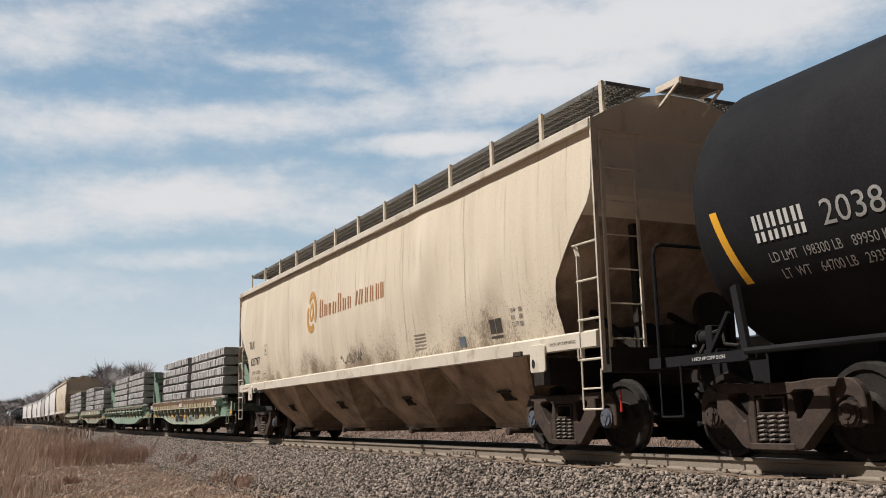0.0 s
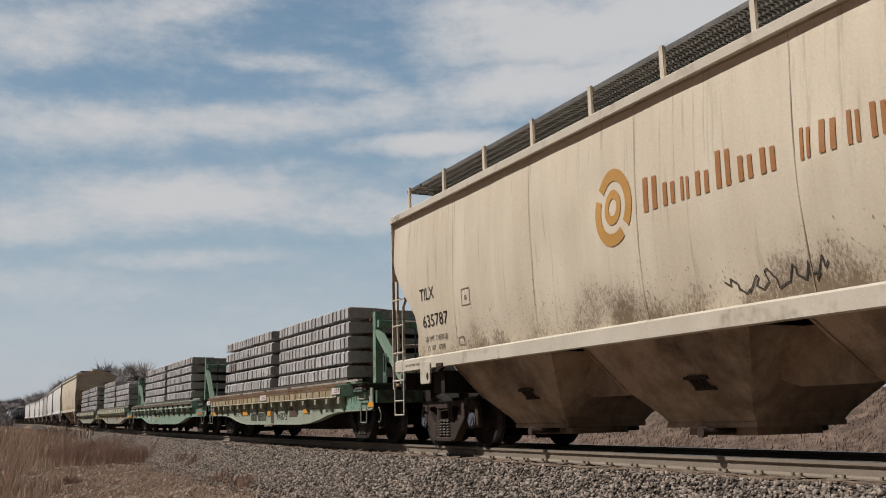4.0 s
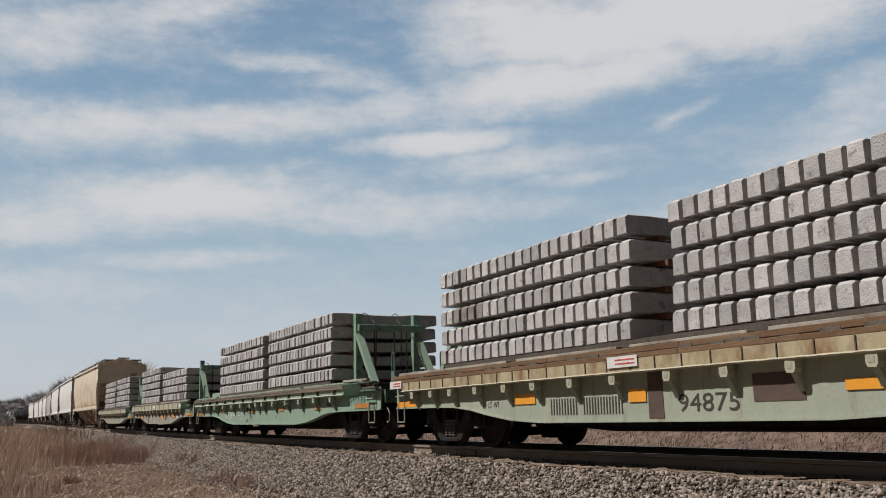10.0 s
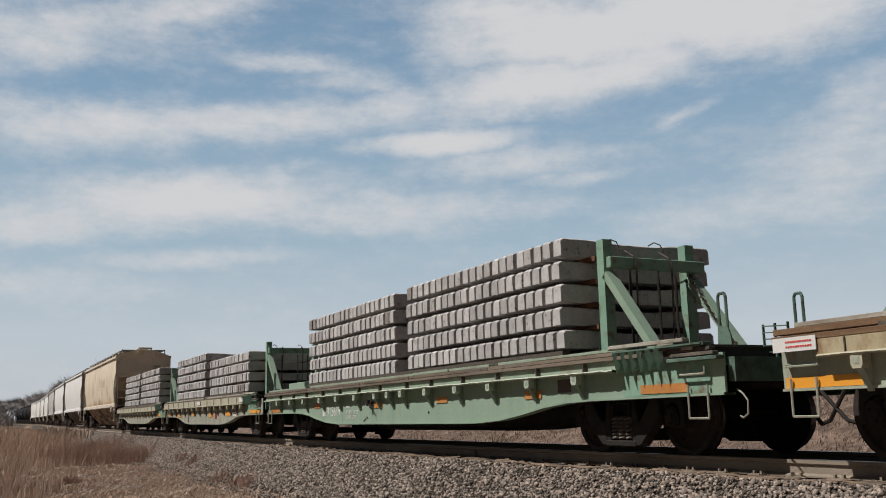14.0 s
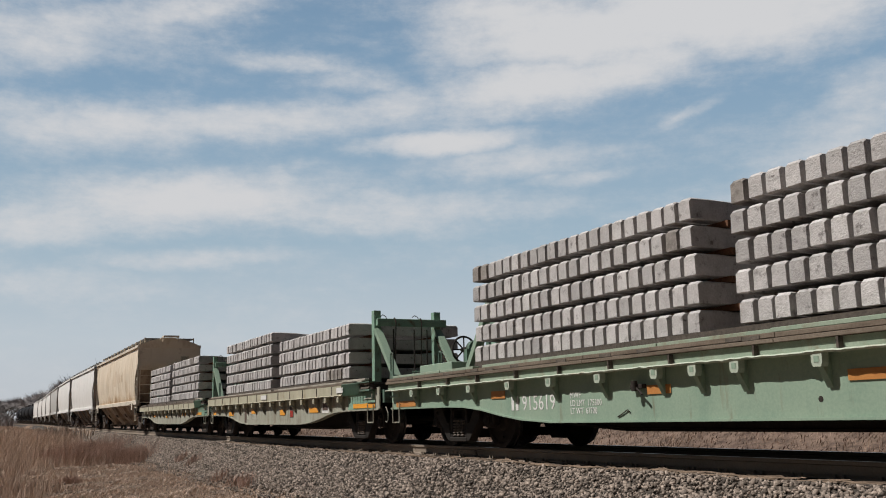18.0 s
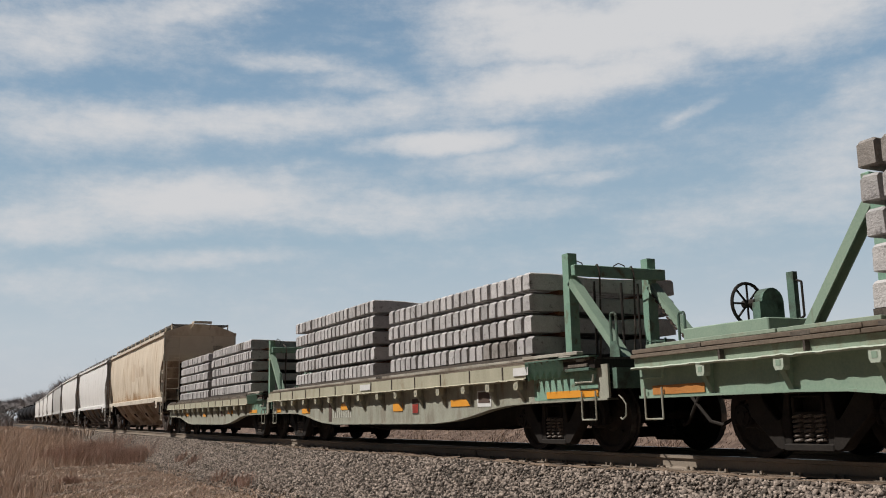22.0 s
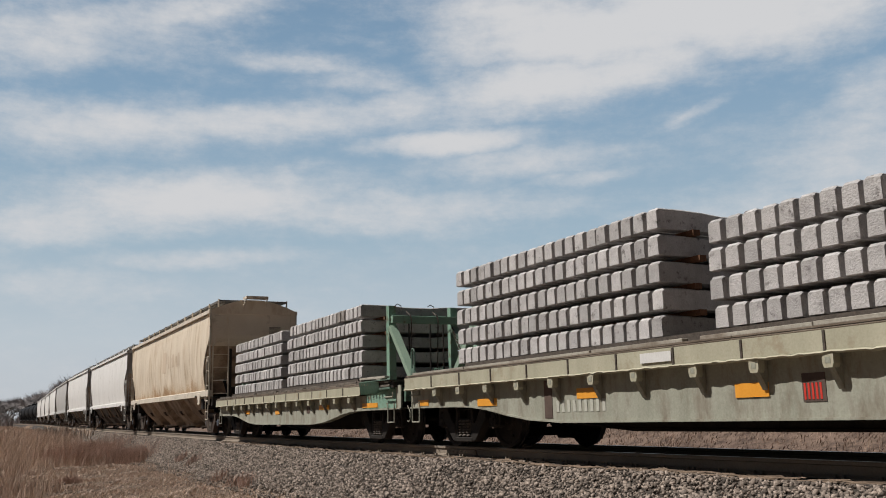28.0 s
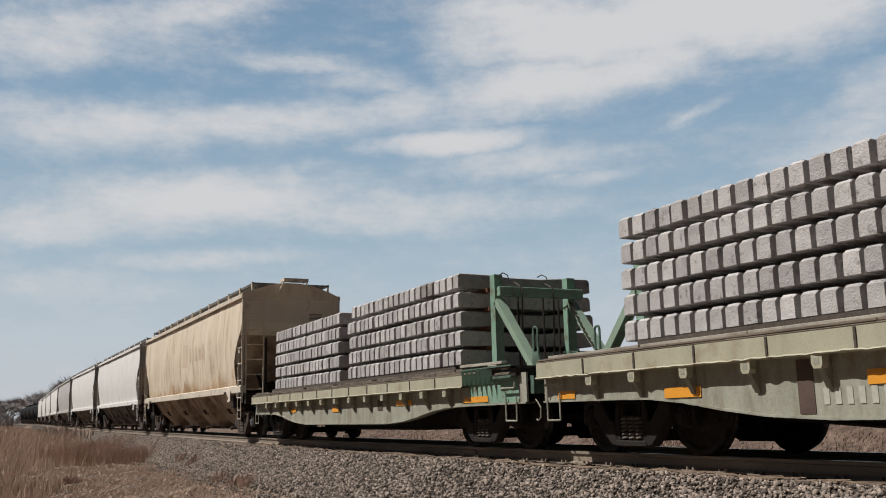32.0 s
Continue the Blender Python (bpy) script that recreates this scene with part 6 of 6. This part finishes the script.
# right end, left end, trucks, paints, label, boards, load-free ends, heights of edge foot, edge top, planks and load, stake pockets, seams, raggedness
spec = (
    dict(xr=-28.35, xl=-42.88, trucks=(-29.75, -41.25), web=M_PALEGREEN, lip=M_TANLIP, label="long flat car with rust-streaked tan edge and pale green side sill", seed=5, rib_mat=M_PALELIP, cap=M_SKID, wood=M_RUSTWOOD,
         free=(1.9, 1.7), foot=0.965, rail_top=1.112, wood_top=1.245, base=1.365, pockets=(-41.9, -41.15, -40.44, -39.58, -38.71, -37.92, -37.02, -36.12, -35.13, -34.25, -33.38, -32.49, -31.60, -30.82, -30.07),
         seams=evenly(-30.4, -42.0, 27), ragged=0.012, lip_start=0.57),
    dict(xr=-43.50, xl=-60.70, trucks=(-45.80, -58.53), web=M_GREEN, lip=M_GREENLIP, label="long green flat car with a fish-belly side sill", seed=6, rib_mat=M_PALEFOOT, cap=M_GREENLIP, wood=M_EDGEWOOD,
         free=(3.2, 3.2), foot=1.0, rail_top=1.115, wood_top=1.22, base=1.345, pockets=(-59.5, -58.43, -57.37, -56.18, -55.10, -54.0, -52.93, -52.30, -51.68, -50.65, -49.52, -48.43, -47.32, -46.18),
         seams=(-59.2, -58.1, -57.1, -55.95, -54.85, -53.75, -52.65, -51.4, -50.4, -49.25, -48.15, -47.05, -45.95), ragged=0.030, boards=4, lip_y=1.435),
    dict(xr=-61.15, xl=-75.95, trucks=(-62.97, -74.45), web=M_GRIMY, lip=M_PALELIP, label="weathered pale green flat car with a cream edge", seed=7, rib_mat=M_PALELIP, cap=M_SKID, wood=M_EDGEWOOD,
         free=(2.0, 2.0), foot=0.985, rail_top=1.185, wood_top=1.235, base=1.345, pockets=(-74.7, -73.85, -72.96, -72.05, -71.17, -70.26, -69.41, -68.41, -67.54, -66.65, -65.78, -64.88, -64.09, -63.27),
         seams=evenly(-63.62, -74.8, 12), ragged=0.034),
    dict(xr=-76.25, xl=-90.85, trucks=(-78.20, -89.6), web=M_GRIMY, lip=M_PALELIP, label="weathered pale green flat car next to a hopper car", seed=8, rib_mat=M_PALELIP, cap=M_DECK, wood=M_EDGEWOOD,
         free=(1.4, 2.45), foot=0.955, rail_top=1.13, wood_top=1.2, base=1.315, pockets=evenly(-78.73, -89.3, 13), seams=evenly(-79.06, -89.2, 11), ragged=0.016))
flats = []
for given in spec:
    car, cm, ch = flat_car(**given)
    CARS.append((car, cm))
    flats.append((car, cm, ch))

W = -1.364
car, cm, ch = flats[0]
lettering("94875", 0.27, M_LETTER, car, -35.12 - cm, W, 0.50, 0.92)
bars("painted_mark", M_LETTER, car, -37.68 - cm, -37.03 - cm, 0.49, 0.21, W, 10, 0.40)
bars("painted_mark", M_LETTER, car, -36.92 - cm, -36.08 - cm, 0.49, 0.21, W, 14, 0.40)
lettering("F-70-27", 0.11, M_LETTER, car, -32.18 - cm, W, 0.68, 0.42)
lettering("BRAKE SHOES", 0.09, M_LETTER, car, -31.27 - cm, W, 0.66, 0.48)
lettering("LT  WT  .", 0.12, M_LETTER, car, -39.4 - cm, W, 0.62, 0.4)
patch("primer_patch", M_MAROON, car, -35.63 - cm, -35.37 - cm, 0.43, 0.95, W, "dark primer patch")
patch("primer_patch", M_MAROON, car, -34.0 - cm, -33.35 - cm, 0.58, 0.85, W, "dark primer patch")
for x0, x1, z0, z1 in ((-32.89, -32.5, 0.65, 0.75), (-35.98, -35.66, 0.62, 0.77), (-38.6, -38.06, 0.65, 0.79), (-42.82, -41.95, 0.69, 0.79), (-28.72, -28.42, 0.73, 0.82)):
    patch("reflector", M_ORANGE, car, x0 - cm, x1 - cm, z0, z1, W - 0.006, "orange reflector plate")
for x0, x1 in ((-36.17, -35.6), (-30.43, -29.93), (-42.81, -42.30)):
    patch("warning_sign", M_WHITE, car, x0 - cm, x1 - cm, 1.02, 1.15, -1.516, "white warning placard with red writing")
    for j in range(2):
        bars("red_writing", M_RED, car, x0 + 0.16 - cm, x1 - 0.04 - cm, 1.055 + 0.045 * j, 0.016, -1.521, 11)
car, cm, ch = flats[1]
lettering("915619", 0.29, M_WHITE, car, -56.0 - cm, W, 0.57, 0.84)
bars("painted_mark", M_WHITE, car, -56.3 - cm, -56.06 - cm, 0.57, 0.20, W, 2, 0.6)
for k, (words, w) in enumerate((("MWF", 0.24), ("LD LMT  175300", 0.68), ("LT WT  67700", 0.58))):
    lettering(words, 0.11, M_WHITE, car, -54.8 - cm, W, 0.70 - 0.1 * k, w)
for x0, x1, z0, z1 in ((-47.59, -47.16, 0.72, 0.83), (-45.01, -44.2, 0.71, 0.81), (-50.44, -50.03, 0.73, 0.83), (-53.22, -52.81, 0.70, 0.80), (-56.88, -56.47, 0.75, 0.86), (-60.45, -59.6, 0.70, 0.80)):
    patch("reflector", M_RUSTORANGE, car, x0 - cm, x1 - cm, z0, z1, W - 0.006, "faded orange reflector plate")
patch("primer_patch", M_MAROON, car, -46.75 - cm, -46.45 - cm, 0.78, 0.95, W, "dark stencilled panel")
car, cm, ch = flats[2]
for x0, x1, z0, z1 in ((-65.56, -64.9, 0.66, 0.77), (-67.95, -67.5, 0.62, 0.76), (-62.68, -61.5, 0.71, 0.80), (-70.76, -70.28, 0.69, 0.82), (-73.44, -72.85, 0.65, 0.76), (-75.6, -75.2, 0.7, 0.8)):
    patch("reflector", M_ORANGE, car, x0 - cm, x1 - cm, z0, z1, W - 0.006, "orange reflector plate")
patch("data_frame", M_WHITE, car, -64.66 - cm, -64.23 - cm, 0.64, 0.88, W, "white framed data panel")
patch("data_panel", M_MAROON, car, -64.62 - cm, -64.27 - cm, 0.70, 0.86, W - 0.006)
patch("shield", M_MAROON, car, -67.09 - cm, -66.82 - cm, 0.56, 0.82, W, "faded shield with stripes")
bars("shield_stripes", M_RED, car, -67.07 - cm, -66.84 - cm, 0.58, 0.15, W - 0.005, 5, 0.5)
patch("primer_patch", M_MAROON, car, -71.54 - cm, -71.35 - cm, 0.45, 0.95, W, "dark primer patch")
bars("faded_mark", M_FADEDWHITE, car, -71.25 - cm, -70.1 - cm, 0.53, 0.15, W, 9, 0.5)
patch("warning_sign", M_WHITE, car, -69.25 - cm, -68.72 - cm, 1.04, 1.15, -1.516, "white placard")
patch("warning_sign", M_WHITE, car, -63.3 - cm, -62.9 - cm, 1.04, 1.15, -1.516, "white placard")
car, cm, ch = flats[3]
for x0, x1, z0, z1 in ((-78.3, -77.5, 0.71, 0.80), (-80.97, -80.3, 0.72, 0.81), (-84.5, -84.1, 0.65, 0.75), (-87.5, -87.1, 0.68, 0.78)):
    patch("reflector", M_ORANGE, car, x0 - cm, x1 - cm, z0, z1, W - 0.006, "orange reflector plate")
patch("data_panel", M_MAROON, car, -81.9 - cm, -81.65 - cm, 0.65, 0.85, W)

for (car, cm, ch), xf, xb, h, tall, reach, beam, rear in ((flats[0], -29.66, -41.30, 2.72, 0.0, 1.5, 0.34, (0.35, 0.95)), (flats[1], -46.38, -57.70, 2.78, 0.02, 1.1, 0.38, (0.10, 1.10)),
                                                          (flats[2], -62.88, -74.45, 2.62, 0.13, 1.25, 0.20, (0.35, 0.95)), (flats[3], -78.20, -89.55, 2.76, 0.0, 1.2, 0.36, (0.35, 0.95))):
    bulkhead(car, xf - cm, 1, h, M_BRIGHTGREEN, beam=beam, tall=tall, reach=reach)
    bulkhead(car, xb - cm, -1, h - 0.15, M_BRIGHTGREEN, beam=rear[0], reach=rear[1])
    # hand loops, the plate under the near one, and the low end platform with its boards
    for x, y, z in ((ch - 0.60, -0.9, 1.78), (ch - 0.45, 0.1, 1.8)):
        bm = bmesh.new()
        tube(bm, [(x - 0.06, y, 1.12), (x - 0.06, y, z - 0.04), (x - 0.04, y, z), (x + 0.04, y, z), (x + 0.06, y, z - 0.04), (x + 0.06, y, 1.12)], 0.018, 6)
        part("hand_loop", bm, M_DARKGREEN, car)
    bm = bmesh.new()
    plate(bm, [(ch - 0.70, 1.0), (ch - 0.46, 1.0), (ch - 0.48, 1.30), (ch - 0.53, 1.42), (ch - 0.67, 1.42)], -0.92, -0.90)
    part("lever_plate", bm, M_DARKGREEN, car)
    bm = bmesh.new()
    box(bm, ch - 0.75, ch - 0.05, -1.3, 0.9, 1.0, 1.05)
    part("end_platform", bm, M_DARKGREEN, car)
    bm = bmesh.new()
    bar(bm, (ch - 2.0, -1.40, 1.272), (ch - 0.62, -1.43, 1.262), 0.10, 0.045)
    part("step_board", bm, M_SKID, car, bevel=0.006)
    for x0, x1, z in ((-1.05, -0.78, 1.225), (-0.66, -0.48, 1.15)):
        bm = bmesh.new()
        box(bm, ch + x0, ch + x1, -1.47, -1.36, z, z + 0.03)
        part("scrap_board", bm, M_SKID, car)
    bm = bmesh.new()
    tube(bm, [(ch - 0.10, -1.25, 0.72), (ch + 0.0, -1.27, 0.67), (ch + 0.06, -1.27, 0.60), (ch + 0.05, -1.27, 0.47), (ch - 0.02, -1.27, 0.43), (ch - 0.06, -1.27, 0.45)], 0.009, 6)
    part("uncoupling_rod", bm, M_GRIMY, car)
    bm = bmesh.new()
    for j in range(5):
        bar(bm, (ch - 0.37, -0.55, 1.12 + 0.07 * j), (ch - 0.02, -0.55, 1.10 + 0.07 * j), 0.03, 0.012)
    for xx in (-0.37, -0.2, -0.02):
        bar(bm, (ch + xx, -0.55, 1.05), (ch + xx, -0.55, 1.42), 0.03, 0.012)
    part("step_grating", bm, M_DARKGREEN, car)
car, cm, ch = flats[0]
bm = bmesh.new()
box(bm, -28.33 - cm, -28.08 - cm, -0.98, -0.70, 1.10, 1.16)
part("foot_block", bm, M_TANLIP, car, "tan block under the brace foot", bevel=0.01)
car, cm, ch = flats[1]
# retainer valve, its lever and a drain hole on the near side sill
bm = bmesh.new()
box(bm, -53.46 - cm, -53.24 - cm, -1.43, -1.36, 0.77, 0.82)
rod(bm, (-53.35 - cm, -1.45, 0.74), (-53.35 - cm, -1.45, 0.86), 0.038, 10)
rod(bm, (-53.35 - cm, -1.44, 0.795), (-53.20 - cm, -1.46, 0.70), 0.014, 6)
part("retainer_valve", bm, M_STEEL, car, "small dark valve", bevel=0.004)
bm = bmesh.new()
tube(bm, [(-53.80 - cm, -1.37, 0.455), (-53.70 - cm, -1.372, 0.49), (-53.60 - cm, -1.375, 0.535), (-53.56 - cm, -1.375, 0.51)], 0.007, 6)
part("release_lever", bm, M_STEEL, car, "thin bent lever")
bm = bmesh.new()
rod(bm, (-50.77 - cm, -1.363, 0.58), (-50.77 - cm, -1.35, 0.58), 0.028, 10)
part("drain_hole", bm, M_STEEL, car, "small dark hole")
stand = bmesh.new()
box(stand, -60.05 - cm, -59.93 - cm, -0.16, 0.12, 1.2, 1.74)
st = part("brake_stand", stand, M_DARKGREEN, car, "green brake stand")
bm = bmesh.new()
rod(bm, (-60.08 - cm, 0.06, 1.74), (-59.94 - cm, 0.06, 1.74), 0.17, 18)
box(bm, -60.08 - cm, -59.94 - cm, -0.11, 0.23, 1.3, 1.74)
part("gear_housing", bm, M_DARKGREEN, st)
bm = bmesh.new()
box(bm, -59.84 - cm, -59.74 - cm, 0.20, 0.27, 1.2, 2.08)
part("lever_post", bm, M_DARKGREEN, st)
bm = bmesh.new()
tube(bm, [(-59.74 - cm, 0.24, 1.98), (-59.66 - cm, 0.24, 1.95), (-59.66 - cm, 0.24, 1.55), (-59.74 - cm, 0.24, 1.52)], 0.014, 6)
part("lever_handle", bm, M_STEEL, st)
bm = bmesh.new()
box(bm, -60.42 - cm, -59.10 - cm, -0.9, -0.3, 1.25, 1.45)
part("deck_plate", bm, M_GREEN, car, bevel=0.01)
bm = bmesh.new()
c = Vector((-60.2 - cm, -0.08, 1.745))
ring = [c + Vector((0, 0.245 * math.cos(a), 0.245 * math.sin(a))) for a in [2 * math.pi * k / 24 for k in range(25)]]
tube(bm, ring, 0.020, 6)
for k in range(8):
    a = 2 * math.pi * k / 8
    rod(bm, c, c + Vector((0, 0.245 * math.cos(a), 0.245 * math.sin(a))), 0.014, 5)
rod(bm, c - Vector((0.06, 0, 0)), c + Vector((0.14, 0, 0)), 0.05, 10)
part("hand_wheel", bm, M_STEEL, st, "black spoked hand wheel")

tie_stack(-29.97, -35.22, 5, 31, 1.366, 0.312)
tie_stack(-35.90, -41.12, 5, 32, 1.362, 0.319, {(2, 15), (2, 16), (2, 17), (2, 18)})
tie_stack(-46.65, -51.82, 5, 33, 1.362, 0.311, {(4, 20)})
tie_stack(-52.35, -57.56, 5, 34, 1.332, 0.3145, {(4, 20), (4, 19), (3, 1)})
tie_stack(-63.10, -68.31, 4, 35, 1.346, 0.303, {(0, 2), (0, 3), (0, 4), (0, 5)})
tie_stack(-69.06, -74.25, 5, 36, 1.338, 0.313)
tie_stack(-78.48, -83.72, 5, 37, 1.322, 0.312, {(4, 4), (4, 5)}, {4})
tie_stack(-84.22, -89.20, 5, 38, 1.300, 0.312)

second, mid, half = covered_hopper(-92.0, -110.05, (-93.45, -108.6), M_YELLOWCREAM, M_CREAM_END, M_SILL, "yellowed cream covered hopper car with a faded brown mark", "hopper cars at the rear", zb=4.50, peak=4.55)
CARS.append((second, mid))
for k in range(5):
    strip("faded_mark", M_FADED, second, -99.8 + 0.55 * k - mid, -99.45 + 0.55 * k - mid, 2.6, 3.1 - 0.1 * (k % 2))
strip("faded_mark", M_FADED, second, -101.0 - mid, -100.2 - mid, 2.45, 3.3)
bars("faded_writing", M_LETTER, second, half - 0.01 - mid + mid, half + 0.0, 3.6, 0.1, 0.7, 1)

white, mid, half = covered_hopper(-111.95, -130.1, (-113.4, -128.65), M_WHITECAR, M_GREYCAR, M_WHITECAR, "white covered hopper car in the rear of the train", "hopper cars at the rear", detail=False, live=False, zb=4.46, peak=4.46)
CARS.append((white, mid))
grey, gmid, _ = covered_hopper(-152.35, -170.5, (-153.8, -169.05), M_GREYCAR, M_GREYCAR, M_GREYCAR, "grey covered hopper car in the rear of the train", "hopper cars at the rear", detail=False, live=False, zb=4.46, peak=4.46)
CARS.append((grey, gmid))
for k in (1, 3, 4, 5, 6):
    CARS.append((copy_thing(white, pose(0, 0, 0)), mid - 20.2 * k))
far_tank, fmid, _ = tank_car(-254.0, -269.0, "black tank car at the far end of the train", detail=False)
CARS.append((far_tank, fmid))
for k in range(1, 5):
    CARS.append((copy_thing(far_tank, pose(0, 0, 0)), fmid - 16.4 * k))

# ---------------------------------------------------------------- movement
# metres run by the train at each full second
RUN = (0.0, 2.99, 5.898, 8.729, 11.50, 14.24, 16.943, 19.564, 22.117, 24.62, 27.072, 29.46, 31.803, 34.107, 36.33, 38.50, 40.61, 42.668, 44.657, 46.602, 48.479, 50.286, 51.989, 53.635, 55.207, 56.702,
       58.13, 59.49, 60.78, 61.977, 63.104, 64.161, 65.177)


def run_at(t):
    i = min(int(t), 31)
    k = t - i
    a, b = RUN[i], RUN[i + 1]
    va = (RUN[i + 1] - RUN[i - 1]) / 2 if i > 0 else RUN[1] - RUN[0]
    vb = (RUN[i + 2] - RUN[i]) / 2 if i < 31 else RUN[32] - RUN[31]
    return a * (1 + 2 * k) * (1 - k) ** 2 + va * k * (1 - k) ** 2 + b * k * k * (3 - 2 * k) + vb * k * k * (k - 1)


def motions():
    times = [float(t) for t in range(33)]
    for ob, x in CARS + LOADS:
        walk(ob, [(t, track_pose(x + run_at(t))) for t in times])
    turns, t = [], 0.0
    while t < 32.0:
        turns.append(t)
        speed = (run_at(min(t + 0.1, 32)) - run_at(t)) / 0.1 / WHEEL_R
        t = min(32.0, round((t + min(0.8, 1.25 / max(speed, 0.5))) * 30) / 30)
    turns.append(32.0)
    for ob, x in WHEELS:
        walk(ob, [(t, pose(x, 0, WHEEL_R, 0, math.degrees(run_at(t) / WHEEL_R), 0)) for t in turns])
    walk(build_sky_ob, [(0.0, pose(0, 0, 0, 0, 0, 0.6)), (32.0, pose(0, 0, 0, 0, 0, -0.6))])


motions()
